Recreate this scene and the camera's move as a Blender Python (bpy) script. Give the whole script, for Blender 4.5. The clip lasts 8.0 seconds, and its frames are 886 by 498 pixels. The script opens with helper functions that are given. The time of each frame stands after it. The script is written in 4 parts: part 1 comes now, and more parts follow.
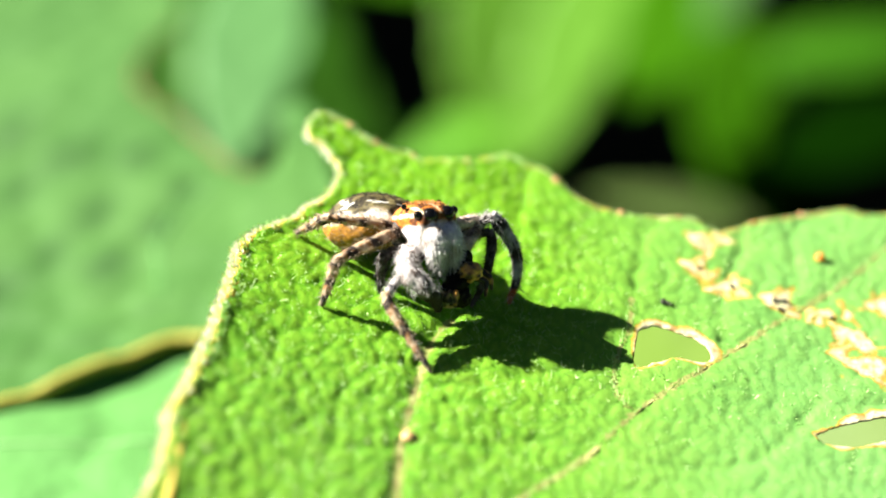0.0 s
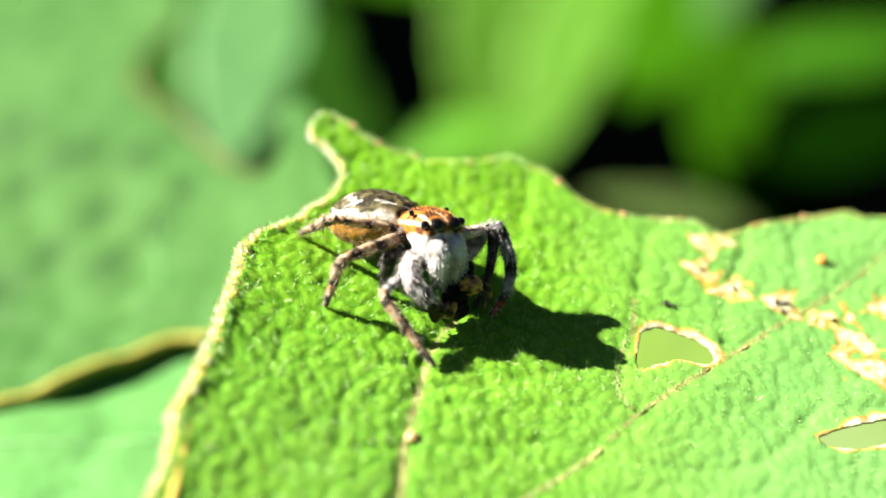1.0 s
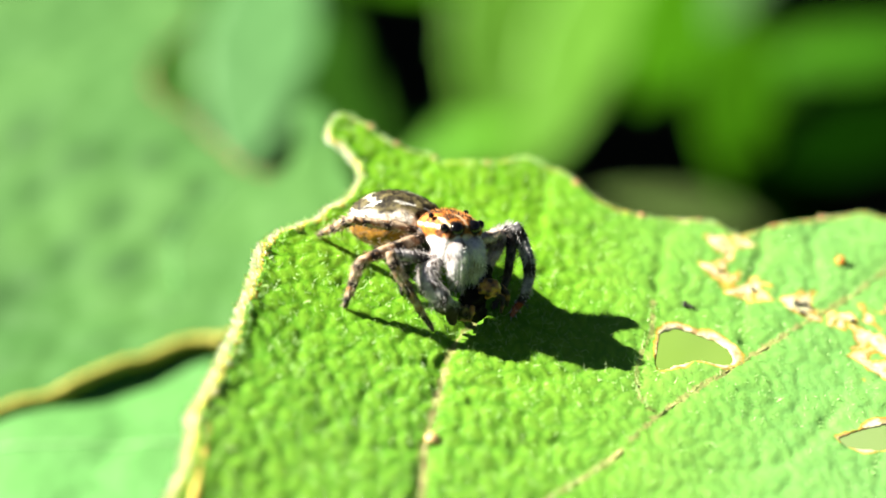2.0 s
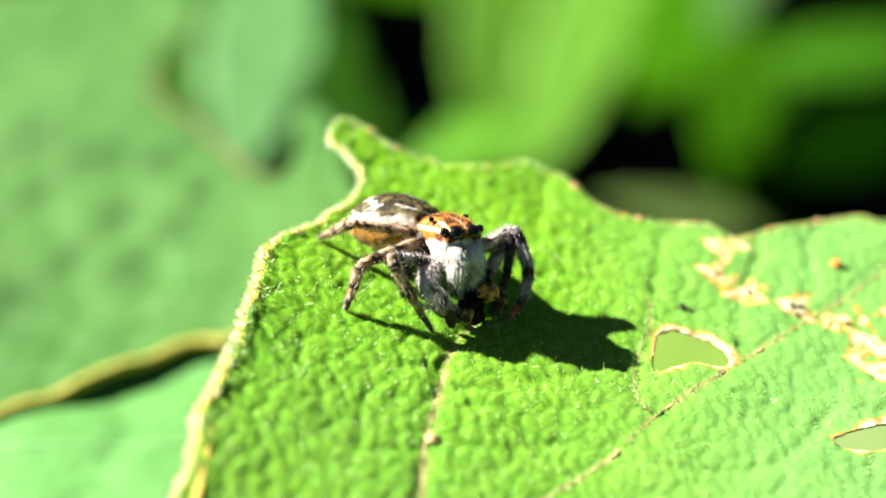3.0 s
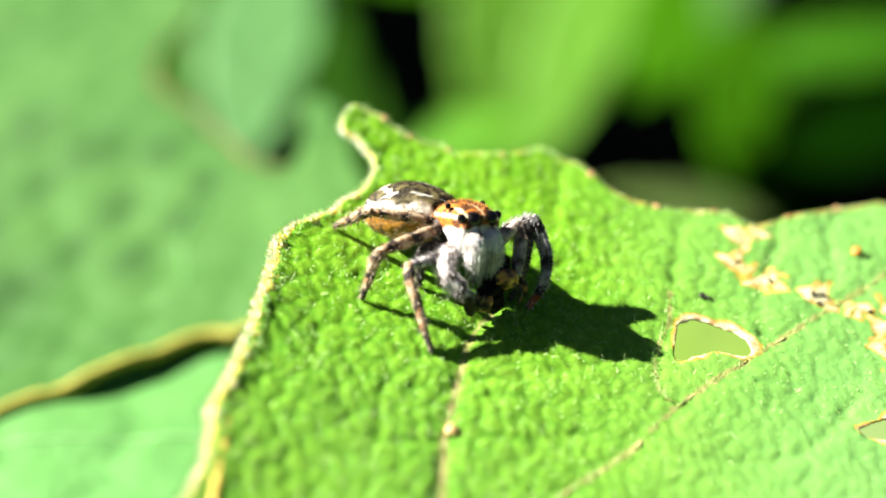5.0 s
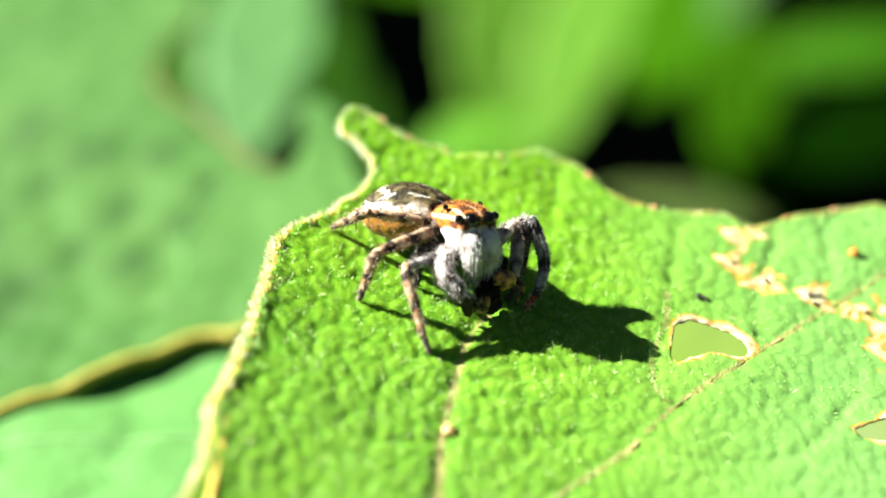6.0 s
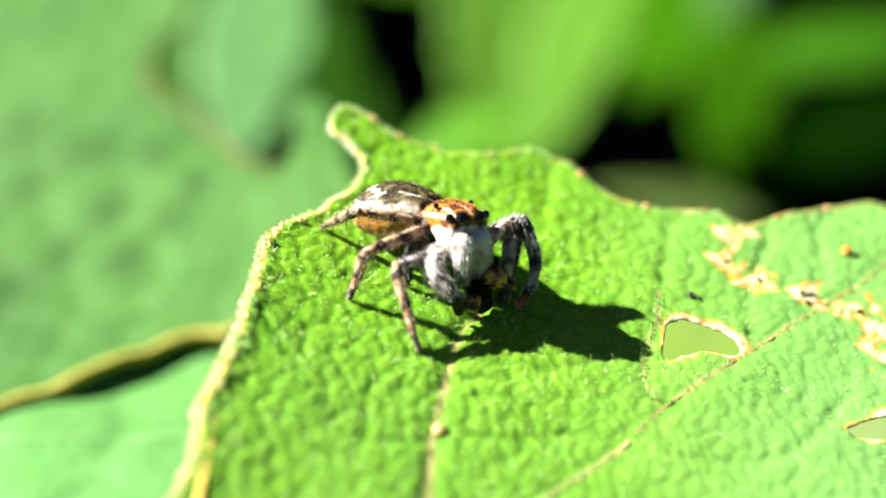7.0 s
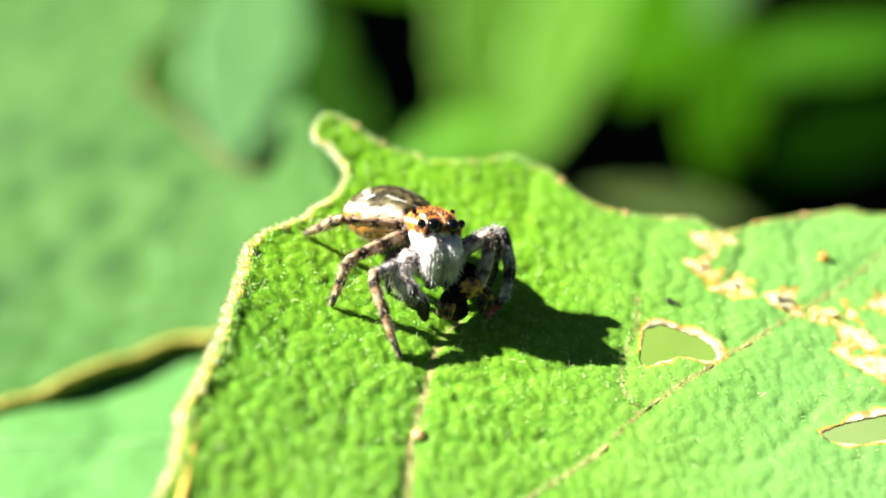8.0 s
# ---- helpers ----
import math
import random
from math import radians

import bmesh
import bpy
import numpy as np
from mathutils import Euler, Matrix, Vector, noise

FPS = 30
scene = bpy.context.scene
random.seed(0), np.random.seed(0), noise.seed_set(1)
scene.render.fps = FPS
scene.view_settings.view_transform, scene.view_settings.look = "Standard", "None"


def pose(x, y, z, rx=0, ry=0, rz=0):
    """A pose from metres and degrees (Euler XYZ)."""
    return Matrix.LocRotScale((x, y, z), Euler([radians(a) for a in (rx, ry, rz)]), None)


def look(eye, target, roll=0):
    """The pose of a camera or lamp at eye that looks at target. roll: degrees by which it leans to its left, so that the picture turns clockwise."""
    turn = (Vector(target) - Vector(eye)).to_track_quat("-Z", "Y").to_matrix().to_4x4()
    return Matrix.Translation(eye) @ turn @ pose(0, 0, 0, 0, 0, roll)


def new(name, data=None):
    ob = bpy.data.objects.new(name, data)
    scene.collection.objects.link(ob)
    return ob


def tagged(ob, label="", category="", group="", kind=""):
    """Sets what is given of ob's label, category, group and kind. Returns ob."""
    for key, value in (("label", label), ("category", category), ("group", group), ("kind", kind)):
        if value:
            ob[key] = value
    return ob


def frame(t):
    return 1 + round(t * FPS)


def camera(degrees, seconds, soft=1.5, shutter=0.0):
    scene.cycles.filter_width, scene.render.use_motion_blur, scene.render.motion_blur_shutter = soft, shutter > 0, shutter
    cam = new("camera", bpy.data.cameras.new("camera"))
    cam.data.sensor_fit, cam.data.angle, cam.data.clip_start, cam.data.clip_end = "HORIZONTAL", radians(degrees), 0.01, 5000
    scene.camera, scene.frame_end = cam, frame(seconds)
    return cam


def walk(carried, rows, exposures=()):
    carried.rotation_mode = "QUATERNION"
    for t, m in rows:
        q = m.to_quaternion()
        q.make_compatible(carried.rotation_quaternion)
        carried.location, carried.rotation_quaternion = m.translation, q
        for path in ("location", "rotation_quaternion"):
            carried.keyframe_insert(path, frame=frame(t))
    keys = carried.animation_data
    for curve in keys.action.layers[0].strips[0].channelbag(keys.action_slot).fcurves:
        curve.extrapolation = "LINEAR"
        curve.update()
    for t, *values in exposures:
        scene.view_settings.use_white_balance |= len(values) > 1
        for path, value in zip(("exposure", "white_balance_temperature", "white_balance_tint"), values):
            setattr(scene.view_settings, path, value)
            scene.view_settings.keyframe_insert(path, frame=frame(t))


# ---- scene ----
MM = 0.001
PITCH = 30.0          # the first camera looks down by this much
FOV = 28.0
cam = camera(FOV, 8.0, soft=1.75)
cam.data.dof.use_dof = True
cam.data.dof.focus_distance = 0.0750
cam.data.dof.aperture_fstop = 20.0

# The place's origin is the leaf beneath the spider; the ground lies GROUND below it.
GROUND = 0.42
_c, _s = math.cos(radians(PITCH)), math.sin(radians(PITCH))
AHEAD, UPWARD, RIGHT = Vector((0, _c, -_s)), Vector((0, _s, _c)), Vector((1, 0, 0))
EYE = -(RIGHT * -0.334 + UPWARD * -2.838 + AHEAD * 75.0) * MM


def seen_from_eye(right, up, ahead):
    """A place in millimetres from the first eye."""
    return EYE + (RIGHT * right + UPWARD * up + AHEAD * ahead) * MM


FIRST = Matrix.Translation(EYE) @ pose(0, 0, 0, 90 - PITCH, 0, 0)
# seconds; millimetres right, up, back; degrees
PATH = [
    (0, 0, 0, 0, 0, 0, 0),
    (0.5, 0.287, 0.097, 0.68, 0.234, 0.172, 0.362),
    (1, -0.394, 0.022, 0.061, 0.014, -0.185, 0.211),
    (1.5, -0.812, 0.101, 0.24, 0.003, 0.15, 0.278),
    (1.7, -1.109, -0.076, -0.133, 0.078, 0.147, 0.221),
    (2.8, 0.16, 0.277, 0.912, -0.043, -0.185, 0.197),
    (3, -0.833, 0.086, 0.989, 0.095, 0.088, 0.178),
    (3.5, -0.564, 0.051, 1.113, 0.072, -0.047, 0.125),
    (4, -0.662, -0.037, 0.878, 0.093, -0.052, 0.032),
    (4.2, -1.359, 0.115, 0.098, 0.002, -0.001, 0.017),
    (5.5, -1.909, -0.269, -0.348, -0.023, -0.237, -0.055),
    (6, -1.67, -0.32, -0.126, 0.06, -0.08, -0.031),
    (6.5, -1.671, -0.209, 0.201, 0.059, -0.121, -0.105),
    (7, -1.407, -0.231, -0.401, -0.04, -0.181, -0.097),
    (7.5, -0.982, -0.13, 0.187, -0.041, -0.173, -0.166),
    (8, -0.729, -0.016, 0.622, 0.02, -0.287, -0.136),
]
walk(cam, [(t, FIRST @ pose(x * MM, y * MM, z * MM, a, b, c)) for t, x, y, z, a, b, c in PATH])

# ---- light ----
# The leaf's own axes: right, away, normal.
LEAF_U = (RIGHT * 0.97906 + UPWARD * -0.16041 + AHEAD * 0.12532).normalized()
LEAF_N = (RIGHT * 0.20356 + UPWARD * 0.77151 + AHEAD * -0.60277).normalized()
LEAF_V = LEAF_N.cross(LEAF_U)
LEAF = Matrix((LEAF_U, LEAF_V, LEAF_N)).transposed().to_4x4()
SUN_WAY = (LEAF_U * -0.88 + LEAF_V * 0.31 + LEAF_N * 0.41).normalized()   # towards the sun
SUN_ELEVATION = math.asin(SUN_WAY.z)
SUN_ROTATION = math.atan2(SUN_WAY.x, SUN_WAY.y)

world = bpy.data.worlds.new("sky")
scene.world = world
world.use_nodes = True
_wn = world.node_tree.nodes
_sky = _wn.new("ShaderNodeTexSky")
_sky.sky_type = "NISHITA"
_sky.sun_disc = False
_sky.sun_elevation = SUN_ELEVATION
_sky.sun_rotation = SUN_ROTATION
_wn["Background"].inputs["Strength"].default_value = 0.0095
world.node_tree.links.new(_sky.outputs["Color"], _wn["Background"].inputs["Color"])

sun = new("sun", bpy.data.lights.new("sun", "SUN"))
sun.data.energy = 5.0
sun.data.angle = radians(0.55)
sun.data.color = (1.0, 0.95, 0.85)
sun.matrix_world = look(SUN_WAY * 2.0, (0, 0, 0))
scene.view_settings.exposure = 2.12


# ---- materials ----
def material(name):
    m = bpy.data.materials.new(name)
    m.use_nodes = True
    return m, m.node_tree.nodes, m.node_tree.links, m.node_tree.nodes["Principled BSDF"]


def node(nodes, kind, **values):
    n = nodes.new(kind)
    for key, value in values.items():
        n.inputs[key.replace("_", " ")].default_value = value
    return n


def mixed(nodes, links, factor, a, b, blend="MIX"):
    n = nodes.new("ShaderNodeMix")
    n.data_type, n.blend_type = "RGBA", blend
    for socket, value in ((n.inputs[0], factor), (n.inputs[6], a), (n.inputs[7], b)):
        if isinstance(value, (int, float)):
            socket.default_value = value
        elif isinstance(value, tuple):
            socket.default_value = (*value, 1)
        else:
            links.new(value, socket)
    return n.outputs[2]


def ramp(nodes, links, source, *stops):
    n = nodes.new("ShaderNodeValToRGB")
    while len(n.color_ramp.elements) < len(stops):
        n.color_ramp.elements.new(0.5)
    for e, (at, c) in zip(n.color_ramp.elements, stops):
        e.position, e.color = at, (*c, 1) if isinstance(c, tuple) else (c, c, c, 1)
    links.new(source, n.inputs[0])
    return n.outputs[0]


def noise_of(nodes, links, scale, detail=3.0, rough=0.55):
    co = nodes.new("ShaderNodeTexCoord")
    n = node(nodes, "ShaderNodeTexNoise", Scale=scale, Detail=detail, Roughness=rough)
    links.new(co.outputs["Object"], n.inputs["Vector"])
    return n.outputs["Fac"]


def bumped(nodes, links, bsdf, height, distance, strength=1.0):
    b = node(nodes, "ShaderNodeBump", Strength=strength, Distance=distance)
    links.new(height, b.inputs["Height"])
    links.new(b.outputs["Normal"], bsdf.inputs["Normal"])


def see_through(m, nodes, links, bsdf, colour, share):
    """Light that comes through a thin blade from its other side."""
    t = nodes.new("ShaderNodeBsdfTranslucent")
    if isinstance(colour, tuple):
        t.inputs["Color"].default_value = (*colour, 1)
    else:
        links.new(colour, t.inputs["Color"])
    mix = nodes.new("ShaderNodeMixShader")
    mix.inputs[0].default_value = share
    links.new(bsdf.outputs[0], mix.inputs[1])
    links.new(t.outputs[0], mix.inputs[2])
    links.new(mix.outputs[0], nodes["Material Output"].inputs["Surface"])


def attribute(nodes, name):
    a = nodes.new("ShaderNodeAttribute")
    a.attribute_name = name
    return a


def main_leaf_material():
    m, n, l, b = material("hairy_leaf")
    fine = noise_of(n, l, 2600, 4)
    wide = noise_of(n, l, 160, 3)
    green = ramp(n, l, wide, (0.3, (0.118, 0.285, 0.010)), (0.55, (0.168, 0.365, 0.018)), (0.75, (0.235, 0.435, 0.038)))
    green = mixed(n, l, ramp(n, l, fine, (0.35, 0.0), (0.75, 0.55)), green, (0.21, 0.46, 0.03))
    # shade in the creases, put into the green
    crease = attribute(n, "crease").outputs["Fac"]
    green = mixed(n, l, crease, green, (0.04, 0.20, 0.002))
    pale = attribute(n, "pale").outputs["Fac"]
    green = mixed(n, l, pale, green, (0.215, 0.49, 0.20))
    rib = n.new("ShaderNodeMath")
    rib.operation = "MULTIPLY_ADD"
    l.new(noise_of(n, l, 1700, 4, 0.7), rib.inputs[0])
    rib.inputs[1].default_value = 1.3
    l.new(attribute(n, "rib").outputs["Fac"], rib.inputs[2])
    green = mixed(n, l, ramp(n, l, rib.outputs[0], (0.90, 0.0), (1.0, 0.85)), green, mixed(n, l, fine, (0.22, 0.24, 0.05), (0.48, 0.44, 0.19)))
    # withered blotches with a brown rim, eaten edges
    rag = n.new("ShaderNodeMath")
    rag.operation = "MULTIPLY_ADD"
    l.new(noise_of(n, l, 1300, 4, 0.65), rag.inputs[0])
    rag.inputs[1].default_value = 0.75
    l.new(attribute(n, "blotch").outputs["Fac"], rag.inputs[2])
    worn = ramp(n, l, rag.outputs[0], (0.0, (0, 0, 0)), (0.70, (0, 0, 0)), (0.80, (1, 1, 1)))
    tan = ramp(n, l, rag.outputs[0], (0.70, (0.40, 0.38, 0.04)), (0.80, (0.50, 0.32, 0.05)), (0.90, (0.58, 0.48, 0.19)), (1.0, (0.72, 0.67, 0.42)))
    tan = mixed(n, l, ramp(n, l, noise_of(n, l, 2100, 3), (0.50, 0.0), (0.66, 0.7)), tan, (0.46, 0.22, 0.03))
    colour = mixed(n, l, worn, green, tan)
    l.new(colour, b.inputs["Base Color"])
    b.inputs["Roughness"].default_value = 0.62
    b.inputs["Specular IOR Level"].default_value = 0.07
    grit = n.new("ShaderNodeMath")
    grit.operation = "MULTIPLY_ADD"
    l.new(noise_of(n, l, 6500, 3, 0.6), grit.inputs[0])
    grit.inputs[1].default_value = 0.5
    l.new(fine, grit.inputs[2])
    bumped(n, l, b, grit.outputs[0], 0.000035, 1.0)
    see_through(m, n, l, b, mixed(n, l, 0.5, colour, (0.2, 0.6, 0.01)), 0.2)
    return m


def plain_leaf(name, low, high, gloss=0.55, scale=60, share=0.25, spec=0.22):
    m, n, l, b = material(name)
    c = ramp(n, l, noise_of(n, l, scale, 4), (0.32, low), (0.68, high))
    c = mixed(n, l, ramp(n, l, noise_of(n, l, scale * 9, 3), (0.4, 0.0), (0.8, 0.4)), c, tuple(0.6 * v for v in low))
    c = mixed(n, l, attribute(n, "stain").outputs["Fac"], c, tuple(0.62 * v for v in low))
    l.new(c, b.inputs["Base Color"])
    b.inputs["Roughness"].default_value = gloss
    b.inputs["Specular IOR Level"].default_value = spec
    bumped(n, l, b, noise_of(n, l, scale * 14, 3), 0.0003, 0.6)
    see_through(m, n, l, b, c, share)
    return m


def grained(name, low, high, scale, rough=0.6, bump=0.00005, spec=0.4):
    m, n, l, b = material(name)
    f = noise_of(n, l, scale, 4)
    l.new(ramp(n, l, f, (0.3, low), (0.7, high)), b.inputs["Base Color"])
    b.inputs["Roughness"].default_value = rough
    b.inputs["Specular IOR Level"].default_value = spec
    bumped(n, l, b, f, bump, 0.8)
    return m


def pigment(name, rough, spec=0.4, scale=5000, depth=0.00004):
    """The colour that a mesh carries at its vertices, broken by grain."""
    m, n, l, b = material(name)
    f = noise_of(n, l, scale, 4)
    c = mixed(n, l, 1.0, attribute(n, "tint").outputs["Color"], ramp(n, l, f, (0.3, (0.55, 0.55, 0.55)), (0.7, (1, 1, 1))), "MULTIPLY")
    l.new(c, b.inputs["Base Color"])
    b.inputs["Roughness"].default_value = rough
    b.inputs["Specular IOR Level"].default_value = spec
    bumped(n, l, b, f, depth, 0.8)
    return m


def glossy(name, colour, rough=0.08):
    m, n, l, b = material(name)
    b.inputs["Base Color"].default_value = (*colour, 1)
    b.inputs["Roughness"].default_value = rough
    return m


LEAF_MAT = main_leaf_material()
MARGIN_MAT = grained("dry_margin", (0.46, 0.31, 0.025), (0.78, 0.62, 0.13), 900, 0.6, 0.0001)
VEIN_MAT = grained("tan_vein", (0.30, 0.27, 0.08), (0.52, 0.47, 0.20), 2200, 0.6, 0.0001)
HAIR_MAT = grained("leaf_hair", (0.34, 0.60, 0.15), (0.68, 0.90, 0.42), 800, 0.5)
SKIN_MAT = pigment("spider_skin", 0.65, 0.22)


def hair(name, low, high, share):
    m, n, l, bsdf = material(name)
    c = ramp(n, l, noise_of(n, l, 3000, 3), (0.3, low), (0.7, high))
    l.new(c, bsdf.inputs["Base Color"])
    bsdf.inputs["Roughness"].default_value = 0.55
    see_through(m, n, l, bsdf, c, share)
    return m


WHITE_HAIR = hair("white_hair", (0.74, 0.72, 0.70), (0.92, 0.91, 0.90), 0.5)
GREY_HAIR = hair("grey_hair", (0.44, 0.41, 0.41), (0.82, 0.79, 0.78), 0.45)
TAN_HAIR = hair("tan_hair", (0.30, 0.20, 0.12), (0.62, 0.50, 0.40), 0.35)
ORANGE_HAIR = hair("orange_hair", (0.48, 0.14, 0.02), (0.72, 0.34, 0.08), 0.35)
DARK_HAIR = grained("dark_hair", (0.008, 0.007, 0.007), (0.03, 0.026, 0.024), 3000, 0.5)
EYE_MAT = glossy("black_eye", (0.003, 0.0025, 0.0025), 0.08)
# Soil colour near black, with the deep shade of the gaps put in.
SOIL_MAT = grained("shade_dark_soil", (0.004, 0.004, 0.002), (0.012, 0.012, 0.006), 30, 0.95, 0.004, 0.02)
SPECK_MAT = grained("black_speck", (0.01, 0.012, 0.008), (0.05, 0.05, 0.03), 4000, 0.7)
BEAD_MAT = grained("orange_bead", (0.45, 0.13, 0.01), (0.65, 0.25, 0.03), 3000, 0.25)


# ---- builders (all lengths below are millimetres) ----
def thing(name, m, label, category, group="", kind=""):
    ob = new(name)
    ob.matrix_world = m
    ob.empty_display_size = 0.002
    return tagged(ob, label, category, group, kind)


def finish(me, mat, smooth=True):
    me.materials.append(mat)
    if smooth:
        me.polygons.foreach_set("use_smooth", [True] * len(me.polygons))
    me.update()


def part(name, bm, mat, parent, label="", paint=None, kind="", smooth=True):
    """One mesh from a bmesh in millimetres, under its thing. paint(co) gives a pigment."""
    me = bpy.data.meshes.new(name)
    bmesh.ops.recalc_face_normals(bm, faces=bm.faces)
    bm.to_mesh(me)
    bm.free()
    if paint:
        a = me.attributes.new("tint", "FLOAT_COLOR", "POINT")
        a.data.foreach_set("color", [v for p in me.vertices for v in (*paint(p.co), 1.0)])
    me.transform(Matrix.Scale(MM, 4))
    finish(me, mat, smooth)
    ob = new(name, me)
    ob.parent = parent
    return tagged(ob, label, kind=kind)


def spline(points, n):
    """Points on a smooth line through the given ones."""
    p = [Vector(q) for q in points]
    p = [2 * p[0] - p[1], *p, 2 * p[-1] - p[-2]]
    out, spans = [], len(p) - 3
    for k in range(n):
        s = k / (n - 1) * spans
        i = min(int(s), spans - 1)
        t = s - i
        a, b, c, d = p[i:i + 4]
        out.append(0.5 * (2 * b + (c - a) * t + (2 * a - 5 * b + 4 * c - d) * t * t + (3 * b - a - 3 * c + d) * t ** 3))
    return out


def tube(bm, points, radii, seg=10, n=None, flat=1.0, rough=0.0):
    """A tapered round limb along a smooth line, closed at both ends."""
    n = n or len(points) * 4
    line = spline(points, n)
    rings, side = [], None
    for k, p in enumerate(line):
        way = (line[min(k + 1, n - 1)] - line[max(k - 1, 0)]).normalized()
        side = way.orthogonal() if side is None else side - way * side.dot(way)
        side.normalize()
        over = way.cross(side)
        s = k / (n - 1) * (len(radii) - 1)
        i = min(int(s), len(radii) - 2)
        r = radii[i] + (radii[i + 1] - radii[i]) * (s - i)
        ring = []
        for j in range(seg):
            a = 2 * math.pi * j / seg
            w = r * (1 + rough * noise.noise(p * 3 + Vector((math.cos(a), math.sin(a), 0)) * 2))
            ring.append(bm.verts.new(p + (side * math.cos(a) + over * math.sin(a) * flat) * w))
        rings.append(ring)
    for a, b in zip(rings, rings[1:]):
        for j in range(seg):
            bm.faces.new((a[j], a[(j + 1) % seg], b[(j + 1) % seg], b[j]))
    bm.faces.new(rings[0])
    bm.faces.new(rings[-1])
    return bm


def loft(bm, rings, seg=32, n=28, rough=0.0):
    """A body along y from rings of (y, z, half width, height above, height below)."""
    rows = []
    for k in range(n):
        s = k / (n - 1) * (len(rings) - 1)
        i = min(int(s), len(rings) - 2)
        t = s - i
        p0, p1, p2, p3 = (np.array(rings[max(0, min(len(rings) - 1, i + d))]) for d in (-1, 0, 1, 2))
        q = 0.5 * (2 * p1 + (p2 - p0) * t + (2 * p0 - 5 * p1 + 4 * p2 - p3) * t * t + (3 * p1 - p0 - 3 * p2 + p3) * t ** 3)
        y, z, w, up, down = q
        row = []
        for j in range(seg):
            a = 2 * math.pi * j / seg
            ca, sa = math.cos(a), math.sin(a)
            v = Vector((max(w, 0.02) * ca, y, z + (max(up, 0.02) if sa > 0 else max(down, 0.02)) * sa))
            if rough:
                v += Vector((ca, 0, sa)) * rough * noise.noise(v * 2.2)
            row.append(bm.verts.new(v))
        rows.append(row)
    for a, b in zip(rows, rows[1:]):
        for j in range(seg):
            bm.faces.new((a[j], a[(j + 1) % seg], b[(j + 1) % seg], b[j]))
    bm.faces.new(rows[0])
    bm.faces.new(rows[-1])
    return bm


def ball(bm, centre, size, sub=3, lumps=0.0):
    made = bmesh.ops.create_icosphere(bm, subdivisions=sub, radius=1.0)["verts"]
    for v in made:
        k = 1 + lumps * noise.noise(v.co * 2.3 + Vector(centre))
        v.co = Vector(centre) + Vector((v.co.x * size[0], v.co.y * size[1], v.co.z * size[2])) * k
    return bm


def fur(bm, source, count, length, lean, seed, width=0.022, where=None, spread=0.35):
    """Hairs on a mesh object, leaning the given way; blades of two faces."""
    rnd = random.Random(seed)
    me = source.data
    polys = [p for p in me.polygons if where is None or where(p.center / MM, p.normal)]
    if not polys:
        return bm
    areas = np.cumsum([p.area for p in polys])
    for _ in range(count):
        p = polys[min(int(np.searchsorted(areas, rnd.random() * areas[-1])), len(polys) - 1)]
        vs = [me.vertices[i].co / MM for i in p.vertices]
        w = [rnd.random() ** 0.7 + 0.02 for _ in vs]
        root = sum((v * k for v, k in zip(vs, w)), Vector()) / sum(w)
        way = (p.normal + Vector(lean) + Vector([rnd.uniform(-1, 1) for _ in range(3)]) * spread).normalized()
        side = way.cross(Vector((rnd.uniform(-1, 1), rnd.uniform(-1, 1), rnd.uniform(-1, 1)))).normalized() * width
        size = length * rnd.uniform(0.5, 1.2)
        bend = (way + Vector(lean) * 0.6).normalized()
        mid = root + way * size * 0.5
        root = root - way * 0.03
        a, b = bm.verts.new(root - side), bm.verts.new(root + side)
        c, d = bm.verts.new(mid + side * 0.8), bm.verts.new(mid - side * 0.8)
        bm.faces.new((a, b, c, d))
        bm.faces.new((d, c, bm.verts.new(mid + bend * size * 0.5)))
    return bm


# ---- blades cut from a sheet ----
def resample(points, n):
    line = spline([(*p, 0) for p in points], n)
    return np.array([(p.x, p.y) for p in line])


def closed(points, per=6, wobble=0.0, seed=0):
    loop = list(points) + [points[0]]
    out = resample(loop, len(loop) * per)[:-1]
    if wobble:
        rnd = np.random.RandomState(seed)
        k = rnd.normal(0, 1, (len(out), 2))
        k = (k + np.roll(k, 1, 0) + np.roll(k, -1, 0)) / 3
        out = out + k * wobble
    return out


def nearest(P, loop, shut=True):
    """For each point its distance from a line, the nearest place on it and whether it lies inside."""
    A = loop if shut else loop[:-1]
    B = np.roll(loop, -1, 0) if shut else loop[1:]
    best = np.full(len(P), 1e18)
    place = np.zeros_like(P)
    inside = np.zeros(len(P), bool)
    for a, b in zip(A, B):
        ab = b - a
        t = np.clip(((P - a) @ ab) / max(ab @ ab, 1e-12), 0, 1)
        q = a + t[:, None] * ab
        d = ((P - q) ** 2).sum(1)
        k = d < best
        best[k], place[k] = d[k], q[k]
        if shut:
            cross = (a[1] > P[:, 1]) != (b[1] > P[:, 1])
            if cross.any():
                x = a[0] + (P[:, 1] - a[1]) / (b[1] - a[1] if b[1] != a[1] else 1e-9) * ab[0]
                inside ^= cross & (P[:, 0] < x)
    return np.sqrt(best), place, inside


def smooth(a, b, x):
    t = np.clip((x - a) / (b - a), 0, 1)
    return t * t * (3 - 2 * t)


